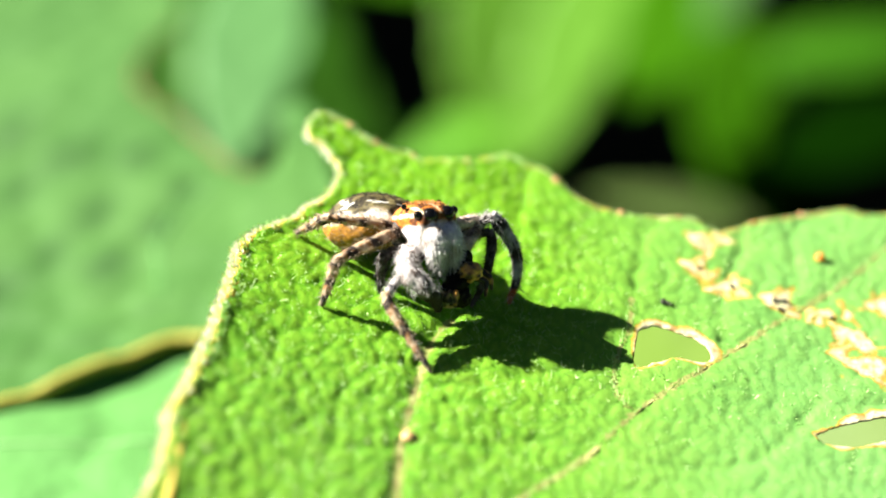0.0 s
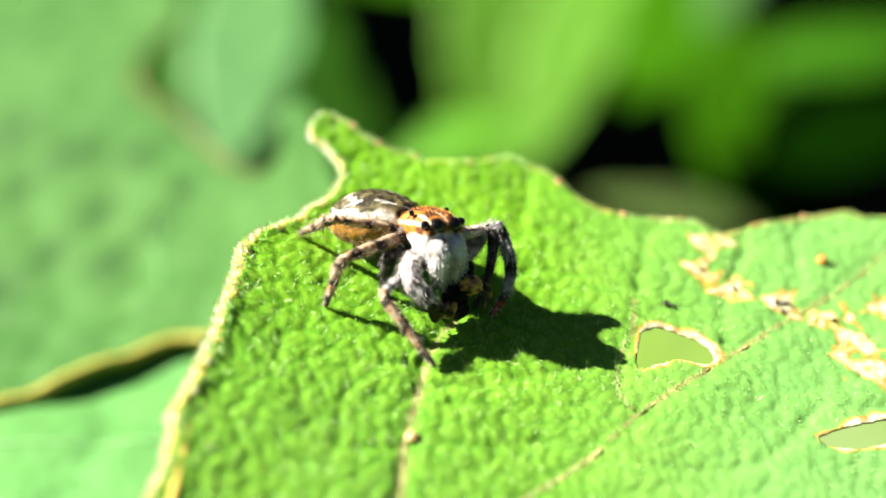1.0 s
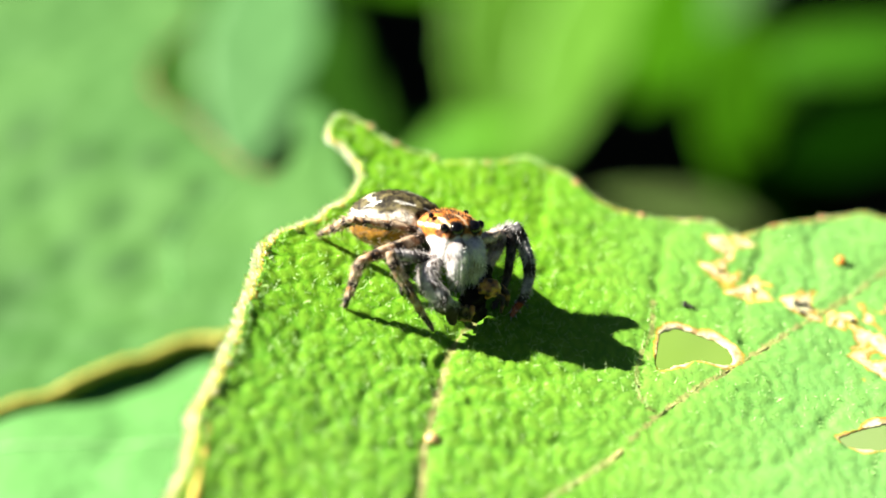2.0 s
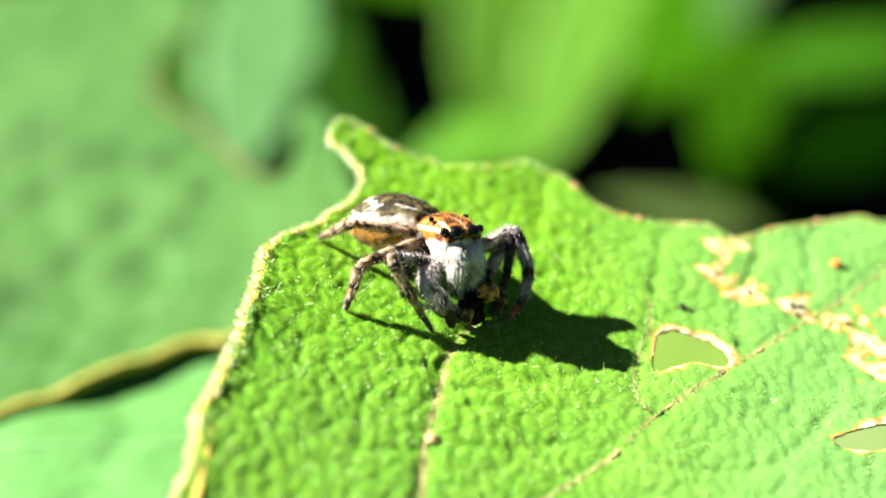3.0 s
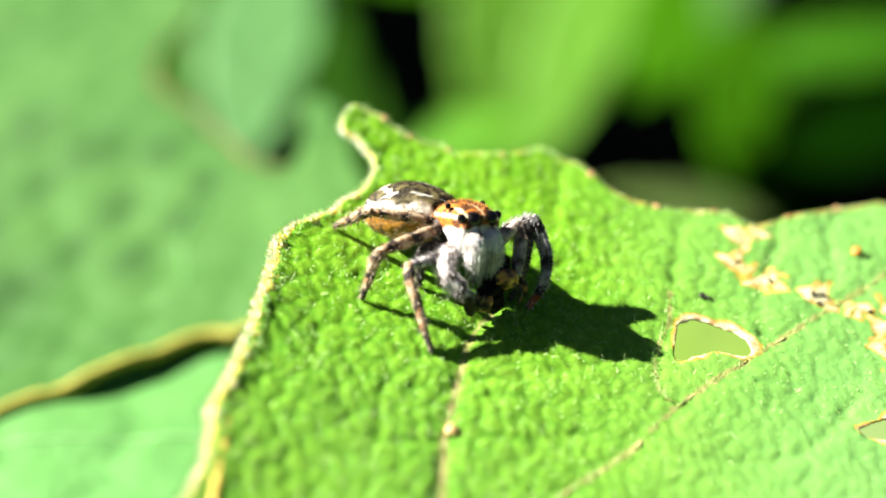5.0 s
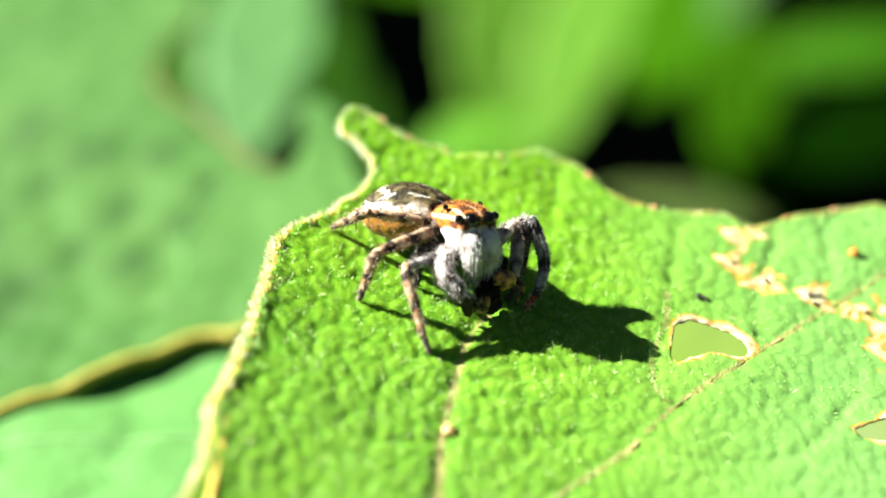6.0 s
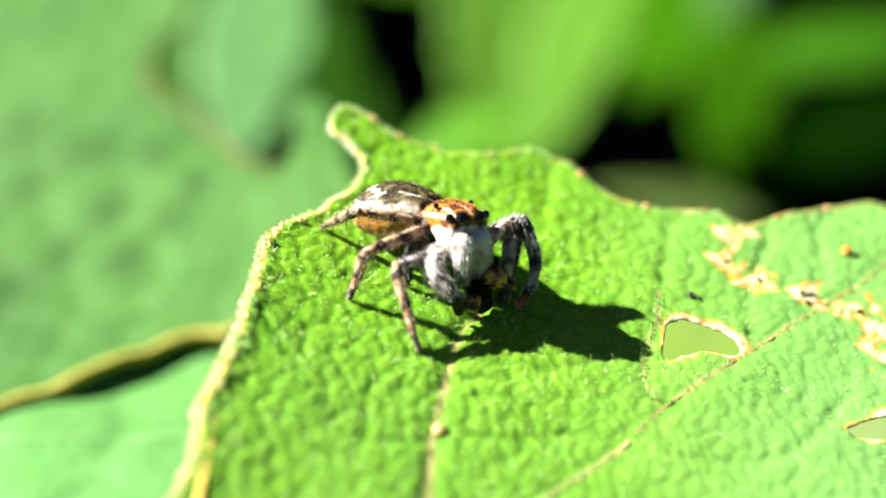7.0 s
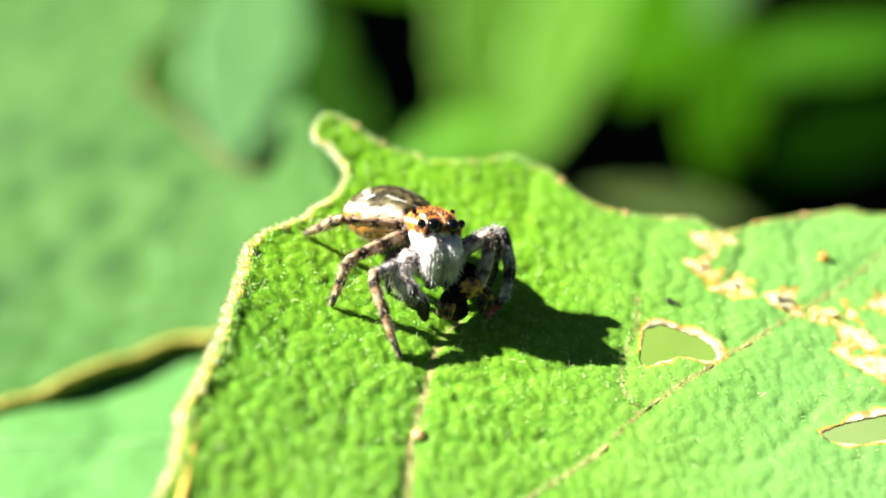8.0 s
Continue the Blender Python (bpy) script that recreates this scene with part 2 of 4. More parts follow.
def cells(P, size, seed, stretch=(1.0, 1.0)):
    """Distance to the nearest and the second nearest of scattered points, in cell sizes."""
    Q = P / (np.array(stretch) * size)
    base = np.floor(Q).astype(int)
    f1, f2 = np.full(len(P), 9.0), np.full(len(P), 9.0)
    for dx in (-1, 0, 1):
        for dy in (-1, 0, 1):
            c = base + (dx, dy)
            h = np.sin(c[:, 0] * 127.1 + c[:, 1] * 311.7 + seed) * 43758.5453
            g = np.sin(c[:, 0] * 269.5 + c[:, 1] * 183.3 + seed) * 43758.5453
            p = c + np.c_[h - np.floor(h), g - np.floor(g)] * 0.85 + 0.07
            d = np.hypot(*(Q - p).T)
            f2 = np.minimum(np.maximum(f1, d), f2)
            f1 = np.minimum(f1, d)
    return f1, f2


def sheet(name, outline, holes, step, height, mat, parent, thick, marks=None, label="", kind=""):
    """A blade of uneven outline with holes, on a grid, its edge drawn to the outline."""
    lo, hi = outline.min(0) - step, outline.max(0) + step
    nx, ny = int((hi[0] - lo[0]) / step) + 1, int((hi[1] - lo[1]) / step) + 1
    X, Y = np.meshgrid(lo[0] + step * np.arange(nx), lo[1] + step * np.arange(ny))
    P = np.c_[X.ravel(), Y.ravel()]
    d, place, inside = nearest(P, outline)
    keep = inside.copy()
    moved = np.where(inside[:, None], P, place)
    for hole in holes:
        near = (P > hole.min(0) - 2 * step).all(1) & (P < hole.max(0) + 2 * step).all(1)
        if near.any():
            dh, ph, ih = nearest(P[near], hole)
            idx = np.where(near)[0]
            keep[idx[ih]] = False
            moved[idx[ih]] = ph[ih]
    idx = np.arange(nx * ny).reshape(ny, nx)
    quads = np.stack([idx[:-1, :-1], idx[:-1, 1:], idx[1:, 1:], idx[1:, :-1]], -1).reshape(-1, 4)
    quads = quads[keep[quads].sum(1) >= 2]
    used = np.unique(quads)
    back = np.full(nx * ny, -1)
    back[used] = np.arange(len(used))
    Q = moved[used]
    co = np.c_[Q, height(Q)] * MM
    me = bpy.data.meshes.new(name)
    me.from_pydata(co.tolist(), [], back[quads].tolist())
    for key, fn in (marks or {}).items():
        a = me.attributes.new(key, "FLOAT", "POINT")
        a.data.foreach_set("value", fn(Q).astype(np.float32))
    finish(me, mat)
    ob = new(name, me)
    ob.parent = parent
    if thick:
        s = ob.modifiers.new("thickness", "SOLIDIFY")
        s.thickness, s.offset = thick * MM, -1.0
    return tagged(ob, label, kind=kind)


# ---- the leaf that the spider stands on ----
LEFT_EDGE = [(-11.56, -17.12), (-11.05, -15.32), (-10.59, -13.59), (-10.36, -12.55), (-10.12, -11.49), (-10.03, -10.73), (-10.0, -9.54), (-10.01, -8.17), (-9.73, -6.97),
    (-9.42, -5.73), (-9.18, -4.65), (-8.94, -3.38), (-8.79, -2.09), (-8.74, -0.81), (-8.46, 0.48), (-8.44, 1.55), (-8.36, 2.48), (-7.92, 3.28), (-7.12, 4.09), (-6.16, 5.13),
    (-5.74, 6.03), (-5.1, 6.76), (-4.62, 7.91), (-4.39, 8.92), (-4.68, 9.94), (-5.36, 10.98), (-6.14, 11.71), (-5.93, 12.69), (-5.78, 13.57)]
FOLD = [(-9.59, -8.95), (-9.66, -10.03), (-9.7, -11.36), (-9.76, -12.37), (-9.81, -13.49), (-9.87, -14.85), (-9.95, -16.6)]
TOP_EDGE = [(-5.23, 13.59), (-4.66, 13.22), (-4.22, 13.09), (-3.82, 12.56), (-3.22, 12.06), (-2.83, 12.04), (-2.18, 11.69), (-1.5, 11.75), (-1.09, 11.46), (-0.77, 11.14),
    (0.13, 11.39), (1.1, 11.76), (1.51, 11.78), (2.49, 12.29), (3.21, 12.80), (3.75, 12.73), (4.29, 12.35), (5.19, 12.05), (5.84, 11.27), (6.99, 9.94), (8.84, 9.31),
    (11.58, 9.57), (12.39, 9.51), (13.53, 8.78), (15.18, 9.86), (17.87, 11.09), (20.28, 11.95), (21.08, 11.66), (26.38, 13.55)]
FAR_EDGE = [(30.5, 8.0), (28.5, -4.0), (21.0, -9.0), (17.0, -11.5), (10.5, -14.5), (-1.36, -16.5)]
HOLES = [[(8.85, 0.90), (9.70, 1.35), (10.92, 1.09), (11.63, 0.65), (12.07, -0.26), (11.46, -0.73), (10.49, -0.61), (9.46, -1.08), (8.57, -1.45)],
    [(15.81, -4.38), (17.41, -3.51), (19.75, -2.86), (20.81, -3.64), (18.68, -4.48), (17.14, -4.96), (16.20, -4.88)]]
SIDE_VEIN = [(-1.63, -13.11), (-1.37, -10.21), (-1.27, -7.77), (-0.79, -4.76), (-0.23, -1.88), (0.73, 0.16), (3.36, 6.31), (4.49, 11.88)]
MIDRIB = [(1.97, -11.60), (3.77, -9.52), (6.14, -7.22), (8.46, -4.14), (12.10, -0.55), (15.92, 3.14), (18.57, 5.63), (21.66, 9.19), (24.69, 12.49)]
SHORT_VEINS = [[(8.78, 2.99), (8.54, 1.03), (7.74, -1.31), (7.69, -3.42), (8.46, -4.14)], [(15.64, -3.97), (16.99, -3.17), (18.61, -2.35), (21.45, -0.75)]]
FINE_VEINS = [[(-0.5, -3.0), (-3.2, -3.6), (-5.8, -3.0), (-9.0, -0.5)], [(-1.3, -8.0), (-4.0, -8.6), (-7.0, -8.2), (-10.2, -6.5)],
              [(0.7, 0.2), (-2.0, 1.6), (-4.5, 3.0), (-7.0, 4.0)], [(2.0, 3.2), (0.0, 5.6), (-2.0, 8.0), (-4.4, 9.3)],
              [(-0.8, -4.7), (2.0, -3.6), (5.0, -2.4), (8.0, -0.6)], [(-1.2, -7.6), (1.5, -7.4), (4.5, -6.6), (6.4, -6.6)],
              [(2.0, 3.0), (5.0, 4.4), (8.0, 4.0), (9.1, 4.0)], [(9.1, 4.0), (9.6, 7.0), (11.0, 10.5)], [(12.7, 1.0), (13.0, 4.0), (14.5, 8.0), (14.6, 11.0)],
              [(16.7, 5.1), (17.0, 8.5), (18.5, 12.8)], [(12.7, 1.0), (15.5, 0.0), (18.0, -0.6)], [(6.25, -6.85), (10.0, -7.2), (13.5, -6.0), (16.4, -2.3)]]
BLOTCHES = [(12.43, 7.91, 0.60), (13.18, 8.15, 0.66), (12.61, 6.76, 0.57), (11.95, 5.68, 0.82), (12.87, 4.55, 0.66), (13.81, 4.81, 0.70), (15.65, 4.05, 0.94), (17.66, 3.46, 0.45),
    (16.98, 3.33, 0.42), (18.80, 3.99, 0.53), (20.13, 4.71, 0.66), (18.22, 2.21, 0.74), (19.21, 2.01, 0.78), (18.42, 0.55, 0.82), (19.23, 0.14, 0.86), (20.90, 4.60, 0.66)]

leaf_outline = np.concatenate([resample(LEFT_EDGE, 150), resample([LEFT_EDGE[-1], *TOP_EDGE], 190)[1:], resample([TOP_EDGE[-1], *FAR_EDGE, LEFT_EDGE[0]], 70)[1:-1]])
_rs = np.random.RandomState(5)
_j = _rs.normal(0, 1, leaf_outline.shape)
leaf_outline = leaf_outline + 0.5 * (_j + np.roll(_j, 1, 0)) * 0.075
leaf_holes = [closed(h, 5, 0.05, k) for k, h in enumerate(HOLES)]
_veins = [(resample(SIDE_VEIN[:6], 30), 0.14, 0.40), (resample(SIDE_VEIN[5:], 20), 0.10, 0.4), (resample(MIDRIB, 40), 0.06, 0.50)]
_veins += [(resample(v, 20), 0.05, 0.35) for v in SHORT_VEINS] + [(resample(v, 16), 0.07, 0.30) for v in FINE_VEINS]


def leaf_base(P):
    u, v = P[:, 0], P[:, 1]
    return 0.006 * np.maximum(0, -1 - u) ** 2 + 0.025 * ((u - 4) + np.sqrt((u - 4) ** 2 + 4))


def leaf_height(P):
    h = leaf_base(P)
    warp = P + 0.25 * np.c_[np.sin(P[:, 1] * 1.3 + P[:, 0]), np.sin(P[:, 0] * 1.1 - P[:, 1] * 0.7)]
    warp = warp + 0.10 * np.c_[np.sin(P[:, 1] * 4.3 - P[:, 0] * 2.1), np.sin(P[:, 0] * 4.9 + P[:, 1] * 1.7)]
    big1, big2 = cells(warp, 0.72, 3.0, (0.80, 1.45))
    small1, small2 = cells(warp, 0.33, 9.0, (0.95, 1.1))
    swell = 1.0 - 0.38 * smooth(-1, 11, P[:, 0])
    h = h + swell * (0.145 * (1 - np.minimum(big1, 1) ** 2) + 0.02 * smooth(0, 0.3, big2 - big1) + 0.018 * (1 - small1) - 0.13)
    for line, deep, wide in _veins:
        near = (P > line.min(0) - 3 * wide).all(1) & (P < line.max(0) + 3 * wide).all(1)
        if near.any():
            d = nearest(P[near], line, False)[0]
            h[near] -= deep * np.exp(-(d / wide) ** 2)
    h = h + 0.06 * np.sin(P[:, 0] * 0.9 + 1.0) * np.sin(P[:, 1] * 0.7)
    return h


# Mask of the shade painted between the quilted bumps.
def leaf_crease_shade(P):
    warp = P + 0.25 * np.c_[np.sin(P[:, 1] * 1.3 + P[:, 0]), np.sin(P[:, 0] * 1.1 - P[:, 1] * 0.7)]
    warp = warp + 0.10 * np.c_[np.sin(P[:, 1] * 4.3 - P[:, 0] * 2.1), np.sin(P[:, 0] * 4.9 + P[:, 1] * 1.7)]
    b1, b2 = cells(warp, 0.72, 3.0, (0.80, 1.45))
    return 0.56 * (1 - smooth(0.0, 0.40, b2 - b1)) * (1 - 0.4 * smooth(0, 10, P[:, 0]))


def leaf_pale(P):
    return 0.42 * smooth(2, 18, P[:, 0]) + 0.1 * smooth(4, -10, P[:, 1])


def leaf_rib(P):
    out = np.zeros(len(P))
    for line, wide in ((resample(SIDE_VEIN[:6], 60), 0.22), (resample(MIDRIB, 60), 0.20), (resample(SHORT_VEINS[0], 40), 0.16)):
        d = nearest(P, line, False)[0]
        out = np.maximum(out, 0.45 * np.exp(-(d / wide) ** 2))
    return out


def leaf_blotch(P):
    out = np.zeros(len(P))
    edge = P
    P = P + 0.30 * np.c_[np.sin(P[:, 1] * 3.1 + 2 * np.sin(P[:, 0] * 1.7)), np.sin(P[:, 0] * 2.7 + 2 * np.sin(P[:, 1] * 2.1))]
    P = P + 0.16 * np.c_[np.sin(P[:, 1] * 7.3 + P[:, 0] * 3), np.sin(P[:, 0] * 6.1 - P[:, 1] * 4)]
    for x, y, r in BLOTCHES:
        out = np.maximum(out, 0.90 - 0.56 * np.hypot(P[:, 0] - x, (P[:, 1] - y) * 0.85) / r)
    P = edge
    for hole in leaf_holes:
        way = P - hole.mean(0)
        bright = smooth(-0.4, 0.7, (way @ np.array((0.5, 0.85))) / (np.hypot(way[:, 0], way[:, 1]) + 1e-6))
        out = np.maximum(out, 0.54 + 0.41 * bright + 0.10 * np.sin(P[:, 0] * 3.1 + P[:, 1] * 2.7) - 1.15 * nearest(P, hole)[0])
    d = nearest(P, resample([LEFT_EDGE[-1], *TOP_EDGE], 150), False)[0]
    out = np.maximum(out, 0.52 - 1.6 * d)
    return np.clip(out, 0, 1.1)


main_leaf = thing("leaf", LEAF, "large hairy quilted green leaf with holes and withered blotches", "leaf")
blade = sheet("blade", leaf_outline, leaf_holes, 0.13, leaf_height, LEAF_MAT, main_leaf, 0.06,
              {"crease": leaf_crease_shade, "pale": leaf_pale, "blotch": leaf_blotch, "rib": leaf_rib})


def on_leaf(u, v, lift=0.0):
    return Vector((u, v, float(leaf_height(np.array([[u, v]]))[0]) + lift))


def vein(name, points, radii, label, n=40, lift=0.0, mat=VEIN_MAT):
    line = resample(points, n)
    hs = leaf_height(line)
    hs = np.convolve(np.pad(hs, 2, "edge"), np.ones(5) / 5, "valid")
    bm = tube(bmesh.new(), [(x, y, h + lift) for (x, y), h in zip(line, hs)], radii, 8, n * 4, 0.7, 0.9)
    return part(name, bm, mat, main_leaf, label)


vein("midrib", MIDRIB, (0.13, 0.11, 0.09, 0.08, 0.06, 0.04), "tan midrib", 60, -0.075)
vein("vein", SIDE_VEIN[:6], (0.085, 0.075, 0.065, 0.05, 0.025), "tan side vein", 50, -0.05)


def left_margin():
    """The dry yellow rim: a rolled edge with teeth."""
    line = resample(LEFT_EDGE, 150) + 0.5 * (_j + np.roll(_j, 1, 0))[:150] * 0.05
    hs = leaf_base(line)
    radii = (0.20, 0.24, 0.32, 0.38, 0.37, 0.36, 0.33, 0.22, 0.15, 0.13, 0.12)
    size = np.interp(np.linspace(0, 10, len(line)), range(11), radii)
    pts = [(x + 0.02, y, h - 0.04 - 0.85 * s) for (x, y), h, s in zip(line, hs, size)]
    bm = tube(bmesh.new(), pts, radii, 12, 620, 0.9, 0.55)
    rim = part("margin", bm, MARGIN_MAT, main_leaf, "dry yellow rolled margin")
    crest = resample(FOLD, 40)
    part("fold", tube(bmesh.new(), [(x, y, h - 0.06) for (x, y), h in zip(crest, leaf_base(crest))], (0.06, 0.17, 0.2, 0.22, 0.24), 10, 120, 0.9, 0.35), MARGIN_MAT, main_leaf, "yellow crest of the folded edge")
    hairs = fur(bmesh.new(), rim, 3600, 0.34, (-0.5, 0.1, 0.4), 11, 0.02, lambda c, n: n.x < 0.3 or n.z > 0.2, 0.5)
    edge = fur(bmesh.new(), rim, 5200, 0.24, (-0.6, 0.0, 0.2), 12, 0.022, lambda c, n: n.x < -0.2, 0.5)
    part("edge_hairs", edge, WHITE_HAIR, main_leaf, "white downy rim", kind="stuff", smooth=False)
    part("margin_hairs", hairs, HAIR_MAT, main_leaf, "short white hairs", kind="stuff", smooth=False)


left_margin()


def edge_teeth():
    """Small reddish-tan points along the far edge."""
    mat = grained("reddish_tooth", (0.36, 0.16, 0.07), (0.58, 0.36, 0.16), 2500, 0.6)
    for u, v, r in ((-4.2, 13.0, 0.17), (-2.9, 12.0, 0.15), (-1.1, 11.4, 0.14), (0.1, 11.35, 0.11), (1.5, 11.75, 0.16), (5.8, 11.25, 0.18), (8.8, 9.3, 0.16), (11.6, 9.55, 0.12), (15.2, 9.8, 0.12), (17.8, 11.0, 0.14)):
        h = float(leaf_base(np.array([[u, v]]))[0])
        part("tooth", ball(bmesh.new(), (u, v, h), (r, r * 1.2, r * 0.7), 2, 0.5), mat, main_leaf, "reddish point on the edge")


edge_teeth()


def leaf_hairs():
    rnd = random.Random(4)
    bm = bmesh.new()
    P = np.array([(rnd.uniform(-10, 24), rnd.uniform(-13, 14)) for _ in range(40000)])
    ok = nearest(P, leaf_outline)[2]
    for hole in leaf_holes:
        ok &= ~nearest(P, hole)[2]
    P = P[ok]
    for (u, v), h in zip(P, leaf_height(P)):
        if rnd.random() > (0.35 + abs(noise.noise((u * 0.35, v * 0.35, 0)))) * max(0.3, 1.0 - 0.09 * max(0.0, u - 2)):
            continue
        root = Vector((u, v, h - 0.02))
        way = Vector((rnd.uniform(-1, 1), rnd.uniform(-1, 1), rnd.uniform(0.25, 1.1))).normalized() * rnd.uniform(0.14, 0.38)
        side = way.cross(Vector((rnd.uniform(-1, 1), rnd.uniform(-1, 1), 0.3))).normalized() * rnd.uniform(0.007, 0.016)
        bm.faces.new([bm.verts.new(root - side), bm.verts.new(root + side), bm.verts.new(root + way)])
    rim = resample([LEFT_EDGE[-1], *TOP_EDGE], 1500)
    for (u, v), h in zip(rim, leaf_base(rim)):
        root = Vector((u + rnd.gauss(0, 0.06), v - abs(rnd.gauss(0, 0.12)), h))
        way = Vector((rnd.uniform(-0.8, 0.8), rnd.uniform(0.1, 1), rnd.uniform(-0.2, 0.9))).normalized() * rnd.uniform(0.12, 0.32)
        side = way.cross(Vector((0.3, 0.3, 1))).normalized() * rnd.uniform(0.008, 0.018)
        bm.faces.new([bm.verts.new(root - side), bm.verts.new(root + side), bm.verts.new(root + way)])
    fringe = np.concatenate([resample(SHORT_VEINS[0], 260), resample(MIDRIB, 420)])
    for (u, v), h in zip(fringe, leaf_height(fringe)):
        root = Vector((u + rnd.gauss(0, 0.10), v, h - 0.02))
        way = Vector((rnd.uniform(-1, 1), rnd.uniform(-0.6, 0.6), rnd.uniform(0.2, 0.9))).normalized() * rnd.uniform(0.15, 0.45)
        side = way.cross(Vector((0.3, 1, 0.3))).normalized() * 0.02
        bm.faces.new([bm.verts.new(root - side), bm.verts.new(root + side), bm.verts.new(root + way)])
    part("leaf_hairs", bm, HAIR_MAT, main_leaf, "fine pale hairs", kind="stuff", smooth=False)


leaf_hairs()


def bits_on_leaf():
    bead = thing("bead", LEAF @ Matrix.Translation(on_leaf(18.11, 7.58, 0.12) * MM), "tiny orange round egg on the leaf", "insect egg")
    part("shell", ball(bmesh.new(), (0, 0, 0), (0.24, 0.25, 0.22), 3, 0.12), BEAD_MAT, bead)
    rnd = random.Random(8)
    for u, v, size in ((10.35, 3.05, 1.0), (12.2, 5.75, 0.55), (13.6, 4.75, 0.7), (15.5, 4.1, 0.8), (15.95, 4.15, 0.7), (15.6, 3.5, 0.5), (18.0, 3.4, 0.6)):
        speck = thing("debris", LEAF @ Matrix.Translation(on_leaf(u, v, 0.03) * MM), "black crumb of insect droppings on the leaf", "debris", "crumbs on the leaf")
        bm = bmesh.new()
        for _ in range(5):
            ball(bm, (rnd.uniform(-0.2, 0.2) * size, rnd.uniform(-0.16, 0.16) * size, 0.02), (0.11 * size, 0.09 * size, 0.06), 2, 0.4)
        part("crumb", bm, SPECK_MAT, speck)
    gall = thing("gall", LEAF @ Matrix.Translation(on_leaf(-1.0, -7.45, 0.12) * MM), "small tan gall on a leaf vein", "gall")
    part("lump", ball(bmesh.new(), (0, 0, 0), (0.3, 0.24, 0.18), 3, 0.3), grained("tan_gall", (0.50, 0.30, 0.12), (0.70, 0.46, 0.20), 2500, 0.5), gall)


bits_on_leaf()


# ---- the spider ----
STAND = Vector((-1.0, 2.45, 0.0))     # on the leaf, under the middle of its body
HEADING = -137.0
LEAN_BACK = 17.0      # it rears up a little on the tilted leaf
# seconds; millimetres along the leaf and up; degrees of yaw, pitch (face up), roll
BODY = [
    (0.0, -0.05, 0.05, 0.2, 0, 9.0, 0),
    (0.5, -0.02, 0.02, 0.15, 0, 6.5, 0),
    (0.9, 0.0, 0.0, 0.05, 0, 2.0, 0),
    (1.0, 0.0, 0.0, 0.02, 0, 1.0, 0),
    (1.1, 0.0, 0.0, 0.0, 0, 0.5, 0),
    (1.5, 0.0, 0.0, 0.0, 0, 0.0, 0),
    (2.8, 0.0, 0.0, -0.05, 0, -1.0, 0),
    (3.5, 0.0, 0.0, -0.05, -1, -1.5, 0),
    (3.6, 0.0, 0.0, -0.03, -2, -1.0, 0),
    (3.75, 0.0, 0.0, 0.0, -2, -0.5, 0),
    (4.0, 0.0, 0.0, 0.0, -1, 0.0, 0),
    (5.5, 0.0, 0.0, 0.0, 0, 0.0, 0),
    (7.0, 0.0, 0.0, 0.0, 0, 0.0, 0),
    (7.25, 0.0, 0.0, 0.0, -5, -0.5, 0),
    (7.5, 0.0, 0.0, 0.0, -9, -1.0, 0),
    (8.0, 0.0, 0.0, 0.0, -13, -1.5, 0),
]


def body_on_leaf(t, turning=1.0):
    """The body's pose on the leaf, in millimetres; its prey turns less than it does."""
    k = np.array(BODY)
    x, y, z, yaw, pitch, roll = (float(np.interp(t, k[:, 0], k[:, i])) for i in range(1, 7))
    lean = Matrix.Rotation(radians(LEAN_BACK), 4, Vector((-0.99, 0.17, 0)))
    return Matrix.Translation((STAND.x + x, STAND.y + y, STAND.z + z + 1.8)) @ lean @ pose(0, 0, 0, pitch, roll, HEADING + yaw * turning) @ Matrix.Translation((0, 0, -2.0))


def in_metres(m):
    out = m.copy()
    out.translation = m.translation * MM
    return out


def speckle(co, k=6.0):
    return noise.noise(Vector(co) * k)


def lerp(a, b, t):
    t = max(0.0, min(1.0, t))
    return tuple(p + (q - p) * t for p, q in zip(a, b))


